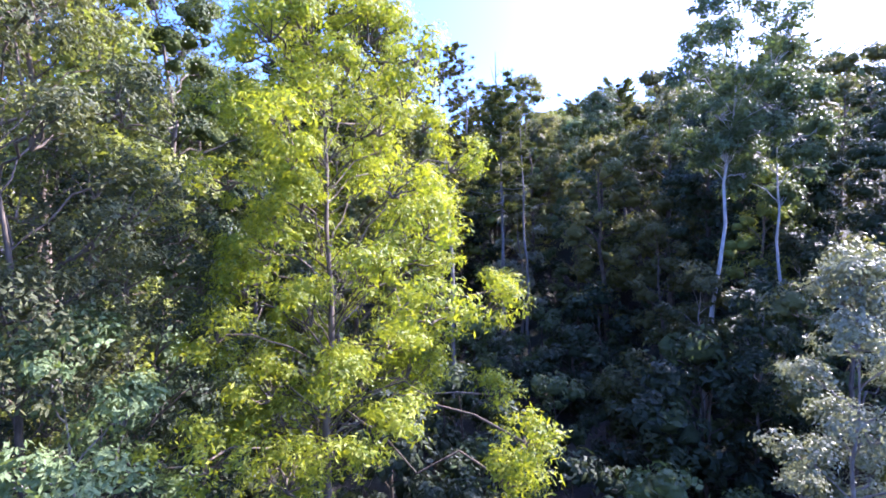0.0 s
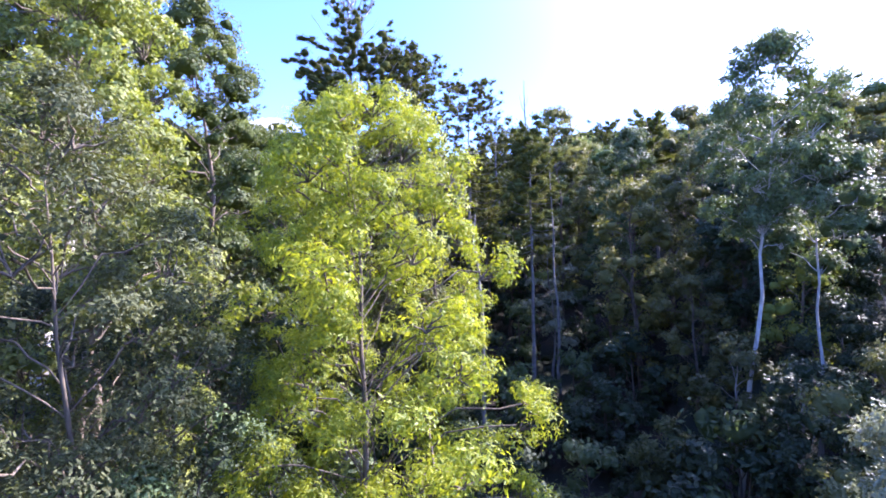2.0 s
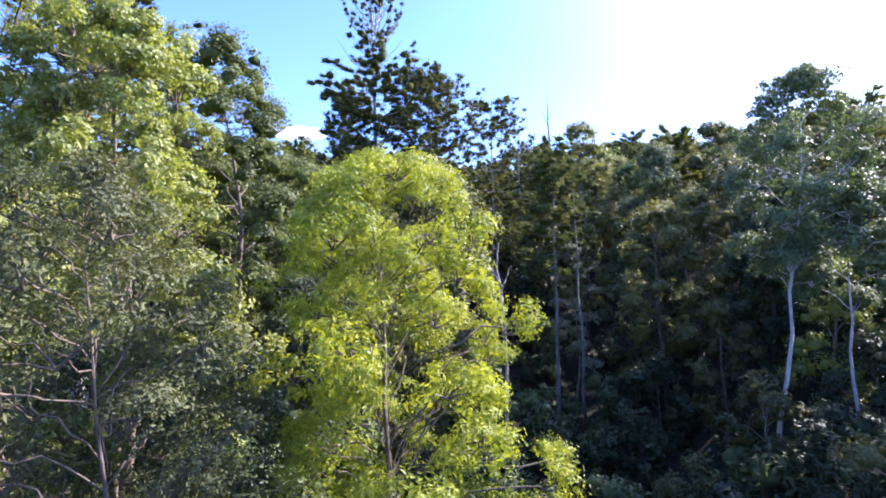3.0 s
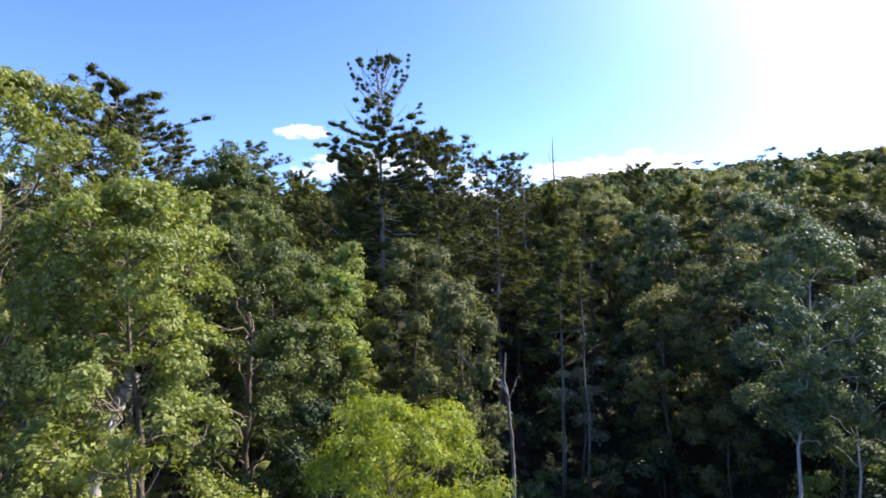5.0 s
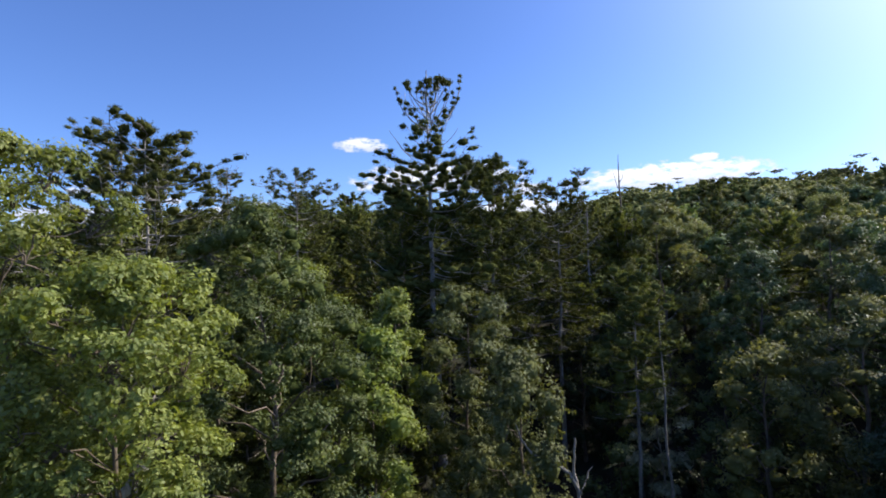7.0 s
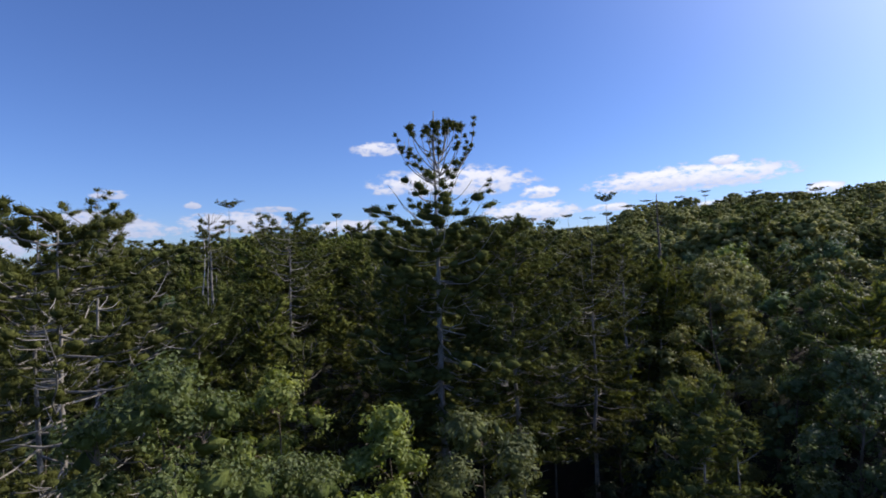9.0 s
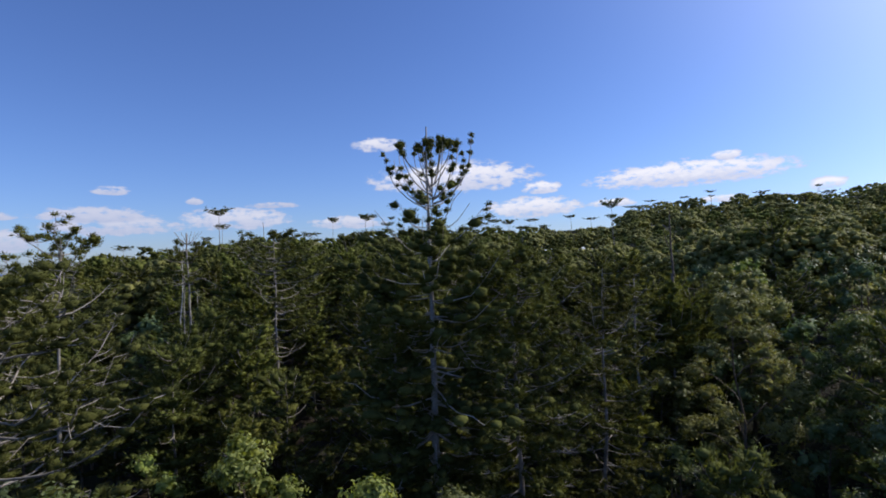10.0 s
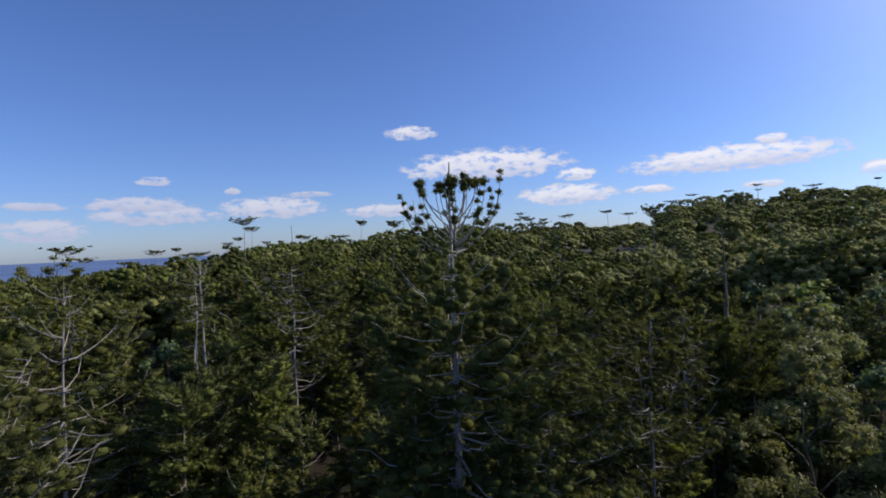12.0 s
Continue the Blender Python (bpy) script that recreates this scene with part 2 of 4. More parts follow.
def mesh_object(name, verts, faces, material, parent=None, label="", smooth_shade=True, second=None):
    """One mesh from arrays: verts (n, 3), faces a list of (m, 3) or (m, 4) arrays."""
    me = bpy.data.meshes.new(name)
    verts = np.asarray(verts, np.float32)
    faces = [np.asarray(f, np.int32) for f in faces if len(f)]
    sizes = np.concatenate([np.full(len(f), f.shape[1], np.int32) for f in faces])
    loops = np.concatenate([f.ravel() for f in faces])
    me.vertices.add(len(verts))
    me.vertices.foreach_set("co", verts.ravel())
    me.loops.add(len(loops))
    me.loops.foreach_set("vertex_index", loops)
    me.polygons.add(len(sizes))
    me.polygons.foreach_set("loop_start", np.concatenate([[0], np.cumsum(sizes)[:-1]]).astype(np.int32))
    me.polygons.foreach_set("use_smooth", np.full(len(sizes), smooth_shade))
    me.materials.append(material)
    if second is not None:
        me.materials.append(second)
        me.polygons.foreach_set("material_index", np.concatenate([np.full(len(f), k, np.int32) for k, f in enumerate(faces)]))
    me.update(calc_edges=True)
    ob = new(name, me)
    if parent is not None:
        ob.parent = parent
    return tagged(ob, label) if label else ob


def sheet(name, xs, ys, zfun, material):
    X, Y = np.meshgrid(xs, ys)
    verts = np.stack([X, Y, zfun(X, Y)], -1).reshape(-1, 3)
    w = len(xs)
    i = (np.arange(len(ys) - 1)[:, None] * w + np.arange(w - 1)).ravel()
    return mesh_object(name, verts, [np.stack([i, i + 1, i + w + 1, i + w], 1)], material)


def spaced(near, far, fine, n):
    """Even steps near the middle, growing ones out to the far edge."""
    inner = np.arange(-near, near + fine, fine)
    grow = near + (far - near) * (np.linspace(0, 1, n)[1:] ** 2.5)
    return np.concatenate([-grow[::-1], inner, grow])


ground = sheet("ground", spaced(150, 4900, 3.0, 26), spaced(260, 4900, 3.0, 26), height, ground_material())
tagged(ground, "dark forest floor of leaf litter and soil in a gully", "ground", kind="structure")
sea = sheet("water", np.linspace(-4900, -250, 30), np.linspace(310, 4900, 20), lambda x, y: 12.0 + 0 * x, water_material())
tagged(sea, "hazy blue sea at the horizon", "sea", kind="structure")


# ==== tree parts ====
def unit(v):
    return v / np.maximum(np.linalg.norm(v, axis=-1, keepdims=True), 1e-9)


def tube(points, radii, sides=7):
    """Rings along a path, closed at the tip: verts and quads."""
    points, radii = np.asarray(points, float), np.asarray(radii, float)
    along = unit(np.gradient(points, axis=0))
    ref = np.where(np.abs(along[:, 2:3]) > 0.9, [[1.0, 0, 0]], [[0, 0, 1.0]])
    a = unit(np.cross(along, ref))
    b = np.cross(along, a)
    turn = np.linspace(0, 2 * np.pi, sides, endpoint=False)
    ring = points[:, None] + radii[:, None, None] * (np.cos(turn)[None, :, None] * a[:, None] + np.sin(turn)[None, :, None] * b[:, None])
    k = np.arange(len(points) - 1)[:, None] * sides
    j = np.arange(sides)
    quads = np.stack([k + j, k + (j + 1) % sides, k + sides + (j + 1) % sides, k + sides + j], -1).reshape(-1, 4)
    return ring.reshape(-1, 3), quads


def join(pieces):
    verts, faces, base = [], [], 0
    for v, f in pieces:
        verts.append(v)
        faces.append(f + base)
        base += len(v)
    return np.concatenate(verts), [np.concatenate(faces)]


def curve_path(a, b, rise, rng, n=7, wobble=0.06):
    """A limb from a to b that bows upwards by rise times its length."""
    a, b = np.asarray(a, float), np.asarray(b, float)
    t = np.linspace(0, 1, n)[:, None]
    span = np.linalg.norm(b - a)
    p = a + (b - a) * t
    p[:, 2:] += rise * span * 4 * t * (1 - t) * 0.5
    off = rng.normal(0, wobble * span, (n, 3)) * (t * (1 - t) * 3)
    return p + off


def leaf_quads(place, axis, normal, length, width):
    """Pointed leaves: a kite of four corners each."""
    side = unit(np.cross(axis, normal))
    length, width = length[:, None], width[:, None]
    q = np.stack([place - axis * length * 0.5, place + side * width * 0.5 + axis * length * 0.06,
                  place + axis * length * 0.5, place - side * width * 0.5 + axis * length * 0.06], 1)
    return q.reshape(-1, 3), np.arange(len(place) * 4).reshape(-1, 4)


def ball():
    bm = bmesh.new()
    bmesh.ops.create_icosphere(bm, subdivisions=1, radius=1.0)
    v = np.array([p.co[:] for p in bm.verts])
    f = np.array([[p.index for p in q.verts] for q in bm.faces])
    bm.free()
    return v, f


BALL = ball()
# a lighter body for the many small brushes of the pines
SPINDLE = (np.array([(1, 0, 0), (-1, 0, 0), (0, 1, 0), (0, -1, 0), (0, 0, 1), (0, 0, -1)], float),
           np.array([(a, b, c) if (a + b + c) % 2 == 0 else (b, a, c) for a in (0, 1) for b in (2, 3) for c in (4, 5)]))


def drawn_out(offsets, ways, stretch):
    """Offsets lengthened along a way each."""
    return offsets + ways * (offsets * ways).sum(-1, keepdims=True) * (stretch - 1)


def hearts(centres, radii, rng, flat=0.8, share=0.62, ways=None, stretch=1.0, ragged=0.36, body=BALL):
    """The dense uneven middle of each clump or brush, where single leaves cannot be told apart."""
    v, f = body
    n = len(centres)
    axes = unit(rng.normal(0, 1, (n, 3)))
    turn = rng.uniform(0, 6.28, n)
    c, s_ = np.cos(turn)[:, None, None], np.sin(turn)[:, None, None]
    k = axes[:, None, :]
    p = v[None] * c + np.cross(np.broadcast_to(k, (n, *v.shape)), v[None]) * s_ + k * (v[None] * k).sum(-1, keepdims=True) * (1 - c)
    p = p * rng.uniform(0.97 - ragged, 0.97 + ragged, (n, len(v), 1)) * (radii * share)[:, None, None] * [1, 1, flat]
    if ways is not None:
        p = drawn_out(p, ways[:, None, :], stretch)
    return (p + centres[:, None]).reshape(-1, 3), (np.arange(n)[:, None, None] * len(v) + f[None]).reshape(-1, 3)


def both(a, b):
    """Kites and hearts in one mesh: verts, [quads, triangles]."""
    return np.concatenate([a[0], b[0]]), [a[1], b[1] + len(a[0])]


def foliage(centres, radii, count, rng, leaf, slim, outward, droop=0.2, flat=0.8, twigs=12, fuzz=0.18, upward=0.35, core=14, core_size=0.42):
    """Leaves in clumps. Each clump carries twigs on its outer side, each twig a spray of leaves facing outwards;
    older, larger leaves fill the clump's middle. outward: the way from the crown's middle, clump by clump."""
    n = len(centres)
    sub = np.repeat(np.arange(n), twigs)
    way = unit(outward[sub] * 0.55 + rng.normal(0, 0.75, (n * twigs, 3)) + [0, 0, upward])
    reach = radii[sub] * rng.uniform(0.70, 1.0, n * twigs)
    tips = centres[sub] + way * reach[:, None] * [1, 1, flat]
    each = max(1, int(count / (n * twigs)))
    k = np.repeat(np.arange(n * twigs), each)
    total = len(k)
    size = radii[sub][k] * fuzz
    scatter = rng.normal(0, 1, (total, 3)).clip(-1.8, 1.8) * size[:, None] * [1, 1, 0.75]
    place = tips[k] + scatter
    normal = unit(way[k] * 1.0 + unit(scatter) * 0.5 + rng.normal(0, 0.52, (total, 3)) + [0, 0, 0.3])
    axis = rng.normal(0, 1, (total, 3)) + way[k] * 0.7 - [0, 0, droop]
    length = leaf * rng.uniform(0.65, 1.35, total)
    width = length * slim * rng.uniform(0.8, 1.2, total)
    if core:
        c = np.repeat(np.arange(n), core)
        inner = unit(rng.normal(0, 1, (len(c), 3))) * rng.uniform(0.2, 0.6, (len(c), 1))
        place = np.concatenate([place, centres[c] + inner * radii[c][:, None] * [1, 1, flat]])
        normal = np.concatenate([normal, unit(inner + rng.normal(0, 0.15, inner.shape))])
        axis = np.concatenate([axis, rng.normal(0, 1, inner.shape) - [0, 0, droop]])
        big = np.maximum(radii[c] * core_size, leaf * 1.2) * rng.uniform(0.7, 1.2, len(c))
        length, width = np.concatenate([length, big]), np.concatenate([width, big * 0.55])
    axis = unit(axis - normal * (axis * normal).sum(1, keepdims=True))
    return leaf_quads(place, axis, normal, length, width)


def thing(name, label, category, group=""):
    return tagged(new(name), label, category, group)


def broadleaf(name, label, H, R, seed, leaf="green", bark="brown", clear=0.3, trunk_r=0.16, clumps=40, leaves=8000,
              size=0.16, slim=0.45, clump_r=0.8, lean=(0.0, 0.0), shape=None, lobes=12, lobe_r=None, droop=0.2, top=0.55, flat=0.8,
              twigs=12, fuzz=0.18, category="tree", group="forest trees", rise=0.25, core=0, core_size=0.42, fine=True, heart=0.5, limb=0.45, gap=None, inner=0.8):
    """A broad-leaved tree at the origin: trunk, a limb to each lobe of the crown, and leaf clumps on the lobes.
    shape(h, az): crown radius at height share h (0 crown base, 1 top), default a rounded dome widest at the share 1 - top."""
    rng = np.random.default_rng(seed)
    tree = thing(name, label, category, group)
    lobe_r = lobe_r or 0.36 * R
    n = 12
    t = np.linspace(0, 1, n)
    path = np.stack([lean[0] * t ** 1.5, lean[1] * t ** 1.5, t * H * 0.9 - 1.0 * (t == 0)], 1)
    path[1:, :2] += np.cumsum(rng.normal(0, 0.012 * H, (n - 1, 2)), 0) * 0.6
    radius = trunk_r * (1.0 - 0.88 * t) * (1 + 0.45 * np.exp(-t * 14))
    v, f = tube(path, radius, 9)
    mesh_object("trunk", v, [f], BARK[bark], tree)

    def spine(z):
        return np.stack([np.interp(z, path[:, 2], path[:, k]) for k in range(2)], -1)

    if shape is None:
        def shape(h, az):
            return np.where(h > 1 - top, np.sqrt(np.clip(1 - ((h - 1 + top) / top) ** 2, 0, 1)),
                            0.6 + 0.4 * np.clip(h / (1 - top), 0, 1))
    # lobes spread evenly round the spine, the highest one at the top
    hs = (np.arange(lobes) + rng.uniform(0.2, 0.8, lobes)) / lobes
    azs = np.arange(lobes) * 2.4 + rng.normal(0, 0.35, lobes) + seed
    lr = lobe_r * rng.uniform(0.75, 1.25, lobes)
    reach = np.maximum(R * np.array([float(shape(h, a)) for h, a in zip(hs, azs)]) * rng.uniform(inner, 1.05, lobes) - lr * 0.9, 0.0)
    z = np.minimum(H * (clear + (1 - clear) * hs), H - lr * flat)
    xy = spine(z)
    middle = np.stack([xy[:, 0] + reach * np.cos(azs), xy[:, 1] + reach * np.sin(azs), z], 1)
    side = np.stack([np.cos(azs) * reach, np.sin(azs) * reach, 0.15 * R + 0 * z], 1)
    # clumps over the outer side of each lobe
    lobe = np.arange(clumps) % lobes
    way = unit(unit(side)[lobe] * 0.5 + rng.normal(0, 0.7, (clumps, 3)) + [0, 0, 0.35])
    rad = clump_r * rng.uniform(0.65, 1.25, clumps)
    centres = middle[lobe] + way * (np.maximum(lr[lobe] - rad * 0.5, 0.05) * rng.uniform(0.55, 1.0, clumps))[:, None] * [1, 1, flat]
    if gap:
        # an opening in the crown along a line
        a, b, r = np.array(gap[0]), np.array(gap[1]), gap[2]
        share = np.clip((centres - a) @ (b - a) / ((b - a) @ (b - a)), 0, 1)
        keep = np.linalg.norm(centres - a - share[:, None] * (b - a), axis=1) > r + rad * 0.75
        leaves, centres, rad, way, lobe = int(leaves * keep.mean()), centres[keep], rad[keep], way[keep], lobe[keep]
        clumps = len(centres)
    v, f = foliage(centres, rad, leaves, rng, size, slim, way, droop, flat, twigs, fuzz, core=core, core_size=core_size)
    v, f = both((v, f), hearts(centres, rad, rng, flat, heart, None, 1.0, 0.52)) if heart and not core else (v, [f])
    mesh_object("crown", v, f, LEAF[leaf], tree, "", True, HEART[leaf] if len(f) > 1 else None)
    for k in range(lobes):
        if not (lobe == k).any():
            continue
        foot = max(H * (clear * 0.85 + rng.uniform(0, 0.10)), z[k] - reach[k] * rng.uniform(0.25, 0.75) - 0.2)
        a = np.array([*spine(foot), foot])
        p = curve_path(a, middle[k], rise * rng.uniform(0.2, 1.2), rng, 6)
        r0 = np.interp(foot, path[:, 2], radius) * limb * rng.uniform(0.8, 1.2)
        v, f = tube(p, np.linspace(max(r0, 0.012), 0.01 + 0.0008 * H, len(p)), 6 if fine else 4)
        mesh_object("limb", v, [f], BARK[bark], tree)
    if fine:
        thin = [tube(curve_path(middle[lobe[k]] - [0, 0, 0.2 * lr[lobe[k]]], centres[k], rise * rng.uniform(-0.5, 1), rng, 5), np.linspace(0.012 + 0.0008 * H, 0.005, 5), 4)
                for k in range(clumps)]
        v, f = join(thin)
        tagged(mesh_object("twig", v, f, BARK[bark], tree), "fine twigs inside the crown", kind="stuff")
    return tree


def tufts(centres, radii, each, rng, needle, slim=0.2, pad=0.6, up=0.35, ways=None, stretch=1.0):
    """Brushes of stiff foliage, as at the ends of hoop pine branches: sprays that lie over the brush, many standing out."""
    k = np.repeat(np.arange(len(centres)), each)
    way = unit(rng.normal(0, 1, (len(k), 3)) + [0, 0, up])
    offset = way * (radii[k] * rng.uniform(0.6, 1.05, len(k)))[:, None] * [1, 1, pad]
    stick = rng.uniform(0, 1, (len(k), 1)) < 0.55
    axis = np.where(stick, way, way * 0.35) + rng.normal(0, 0.4, way.shape)
    if ways is not None:
        offset = drawn_out(offset, ways[k], stretch)
        axis = axis + ways[k] * 0.7
    axis = unit(axis)
    place = centres[k] + offset
    normal = way + rng.normal(0, 0.35, way.shape) + [0, 0, 0.5]
    normal = unit(normal - axis * (axis * normal).sum(1, keepdims=True))
    length = needle * rng.uniform(0.7, 1.3, len(k))
    return leaf_quads(place, axis, normal, length, length * slim)


def of(value, h):
    return value(h) if callable(value) else value


def pine(name, label, H, seed, clear=0.3, whorls=9, arms=6, reach=3.5, trunk_r=0.2, needle=0.30, each=60, tuft_r=0.42,
         leaf="pine", bark="pine", profile=None, lift=None, bare=0.35, tip=4, lean=(0, 0), dead=0, slim=0.2, group="hoop pines",
         limb_parts=False, arm_r=0.035, sides=6, steps=7, spread=0.10, ends=0.014, pad=0.6, uneven=0.25, crook=0.025, vary=0.3, stub=1.0, dense=0.58, cap=1.0, wild=0.25, twig=False, stretch=1.0, light=False):
    """A hoop pine at the origin: straight trunk, whorls of arms, brushes of foliage along the outer part of each arm.
    profile(h): arm length share, lift(h): how steeply arms rise, h the share of the crown's height."""
    rng = np.random.default_rng(seed)
    tree = thing(name, label, "pine tree", group)
    t = np.linspace(0, 1, 14)
    path = np.stack([lean[0] * t, lean[1] * t, t * H - 1.0 * (t == 0)], 1)
    path[1:, :2] += np.cumsum(rng.normal(0, 0.003 * H, (13, 2)), 0)
    radius = trunk_r * (1 - 0.9 * t) * (1 + 0.3 * np.exp(-t * 18))
    v, f = tube(path, radius, max(sides, 6))
    mesh_object("trunk", v, [f], BARK[bark], tree)
    profile = profile or (lambda h: np.sqrt(max(1 - h, 0.0)) * 0.75 + 0.25)
    lift = lift or (lambda h: 0.05 + 0.9 * h ** 2)
    arms_out, centres, radii, twigs, ways = [], [], [], [], []
    for w in range(whorls):
        h = (w + 0.3) / whorls * cap
        spin = rng.uniform(0, 6.28)
        for k in range(int(of(arms, h))):
            hh = min(max(h + rng.normal(0, 0.25 / whorls), 0), 0.99)
            z = H * (clear + (1 - clear) * hh)
            az = spin + k * 6.283 / of(arms, h) + rng.normal(0, 0.25)
            L = reach * profile(hh) * rng.uniform(0.9 - uneven, 0.9 + uneven)
            up = lift(hh) * rng.uniform(1 - wild, 1 + wild)
            gone = rng.uniform() < of(dead, hh)
            L = L * (rng.uniform(0.6, 1.1) * stub if gone else 1.0)
            foot = np.array([np.interp(z, path[:, 2], path[:, 0]), np.interp(z, path[:, 2], path[:, 1]), z])
            s = np.linspace(0, 1, steps)[:, None]
            out = np.array([math.cos(az), math.sin(az), 0])
            p = foot + out * L * (s - 0.12 * s * s * min(up, 1.5)) + np.array([0, 0, 1]) * L * (up * (0.45 * s + 0.55 * s * s) - 0.10 * np.sin(3.1416 * s))
            p[1:] += np.cumsum(rng.normal(0, crook * L, (steps - 1, 3)), 0) * s[1:]
            arms_out.append(tube(p, np.linspace(max(of(arm_r, hh), np.interp(z, path[:, 2], radius) * 0.32), ends, steps), sides))
            if gone:
                continue
            for q in np.linspace(of(bare, hh), 1.0, int(of(tip, hh))):
                i = q * (steps - 1)
                b = int(min(i, steps - 2))
                c = p[b] + (p[b + 1] - p[b]) * (i - b)
                r = of(tuft_r, hh) * rng.uniform(1 - vary, 1 + vary)
                away = np.clip(rng.normal(0, spread * L * (0.3 + q), 3), -0.2 * L, 0.2 * L) * [1, 1, 0.25]
                if twig:
                    away[2] = abs(away[2]) + 0.12 * np.linalg.norm(away)
                    twigs.append(tube(np.array([c, c + away * [0.6, 0.6, 0.35], c + away + [0, 0, r * 0.2]]), np.array([0.024, 0.02, 0.012]), 4))
                c = c + away
                centres.append(c + [0, 0, r * 0.3])
                radii.append(r)
                ways.append(p[b + 1] - p[b] + away * 0.8 + [0, 0, 0.12 * L / steps])
    if limb_parts:
        for v, f in arms_out:
            mesh_object("branch", v, [f], BARK[bark], tree)
    else:
        v, f = join(arms_out)
        tagged(mesh_object("branch", v, f, BARK[bark], tree), "bare grey branches", kind="stuff")
    if twigs:
        v, f = join(twigs)
        tagged(mesh_object("twig", v, f, BARK[bark], tree), "pale twigs that carry the brushes", kind="stuff")
    centres, radii, ways = np.array(centres), np.array(radii), unit(np.array(ways))
    v, f = both(tufts(centres, radii, each, rng, needle, slim, pad, 0.35, ways, stretch), hearts(centres, radii, rng, pad, dense, ways, stretch, 0.28, SPINDLE if light else BALL))
    mesh_object("crown", v, f, LEAF[leaf], tree, "", True, HEART[leaf])
    return tree


def put(tree, x, y, sink=0.0, z=None, turn=0.0):
    tree.matrix_basis = pose(x, y, float(height(x, y)) - sink if z is None else z, 0, 0, turn)
    return tree


TAKEN = []          # x, y, radius of the single trees, which the scattered forest leaves free


def stand(tree, x, y, r, turn=0.0):
    TAKEN.append((x, y, r))
    return put(tree, x, y, turn=turn)


def tall(x, y, top):
    """Tree height that brings the crown's top to that level."""
    return top - float(height(x, y))


# ==== single trees ====
def wattle_shape(h, az):
    right = 0.5 + 0.5 * math.cos(az + 0.3)
    base = np.interp(h, [0, 0.07, 0.21, 0.36, 0.46, 0.55, 0.66, 0.79, 0.92, 1.0], [1.12, 1.22, 0.95, 1.14, 0.84, 0.98, 0.82, 0.66, 0.48, 0.3])
    one_sided = 0.44 * (1 - 0.8 * smooth(h, 0.55, 0.85))
    return base * (1 - one_sided * (1 - right))


def hero(x, y, r, level, *args, **keys):
    """A gully tree of its own whose top reaches that level."""
    name, label, R, seed, leaf, bark = args
    keys.setdefault("group", "gully trees")
    if "gap" in keys:
        base, (a, b, wide) = np.array([x, y, float(height(x, y))]), keys["gap"]
        keys["gap"] = (a - base, b - base, wide)
    return stand(broadleaf(name, label, tall(x, y, level), R, seed, leaf, bark, **keys), x, y, r)


hero(-2.75, 10.3, 2.2, 13.5, "wattle_tree", "slender young wattle with bright yellow-green sunlit leaves", 4.4, 11, "wattle", "brown",
     clear=0.36, trunk_r=0.13, clumps=680, leaves=84000, size=0.125, slim=0.25, clump_r=0.40, shape=wattle_shape, inner=0.5, lobes=110, lobe_r=0.80,
     flat=0.7, fuzz=0.24, twigs=10, rise=0.3, core=10, core_size=0.3, limb=0.16, lean=(-0.6, 1.5))
# the broken trunk shows through an opening between the sunny crowns
HOLE = ((-7.2, 9.2, 14.8), (-16.4, 20.6, 11.0), 0.5)
hero(-16.4, 14.6, 4, 23.3, "broadleaf_tree", "big sunlit broad-leaved tree with dense yellow-green crown", 5.4, 21, "lime", "brown",
     clear=0.2, trunk_r=0.3, clumps=520, leaves=60000, size=0.17, slim=0.48, fuzz=0.22, clump_r=0.56, lobes=54, lobe_r=1.4, core=8, core_size=0.3, gap=HOLE, limb=0.3)
hero(-13.1, 16.4, 2.5, 19.6, "broadleaf_tree", "leafy yellow-green tree leaning over the slope", 3.5, 34, "lime", "brown",
     clear=0.58, trunk_r=0.2, clumps=280, leaves=34000, size=0.17, slim=0.48, fuzz=0.22, clump_r=0.52, lobes=34, lobe_r=1.2, core=8, core_size=0.3, gap=HOLE, limb=0.32)
hero(-9.6, 12.0, 2.5, 14.5, "broadleaf_tree", "bushy yellow-green tree at the gully side", 3.7, 22, "lime", "brown",
     clear=0.22, trunk_r=0.16, clumps=240, leaves=30000, size=0.16, slim=0.48, fuzz=0.22, clump_r=0.5, lobes=26, lobe_r=1.2, core=8, core_size=0.3, gap=HOLE, limb=0.32)
hero(-6.5, 7.6, 2, 12.9, "broadleaf_tree", "shady grey-green tree with bare twigs showing", 2.6, 23, "grey", "brown",
     clear=0.50, trunk_r=0.10, limb=0.3, clumps=200, leaves=32000, size=0.095, slim=0.38, clump_r=0.46, lobes=38, lobe_r=0.9, core=6, core_size=0.3, fuzz=0.24)
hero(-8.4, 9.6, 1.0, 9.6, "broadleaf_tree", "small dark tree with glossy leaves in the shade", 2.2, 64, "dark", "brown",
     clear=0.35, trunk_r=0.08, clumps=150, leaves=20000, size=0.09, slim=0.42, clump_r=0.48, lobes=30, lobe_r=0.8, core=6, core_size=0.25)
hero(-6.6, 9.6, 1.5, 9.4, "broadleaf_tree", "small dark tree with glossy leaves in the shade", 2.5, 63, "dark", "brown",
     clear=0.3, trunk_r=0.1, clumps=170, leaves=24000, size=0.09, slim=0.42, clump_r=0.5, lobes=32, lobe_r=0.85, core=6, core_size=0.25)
hero(-5.5, 7.2, 1, 7.0, "broadleaf_shrub", "pale green shrub with soft leaves", 2.0, 24, "soft", "grey",
     clear=0.12, trunk_r=0.07, clumps=110, leaves=18000, size=0.12, slim=0.42, clump_r=0.42, lobes=24, lobe_r=0.75, category="shrub", core=12, core_size=0.35)
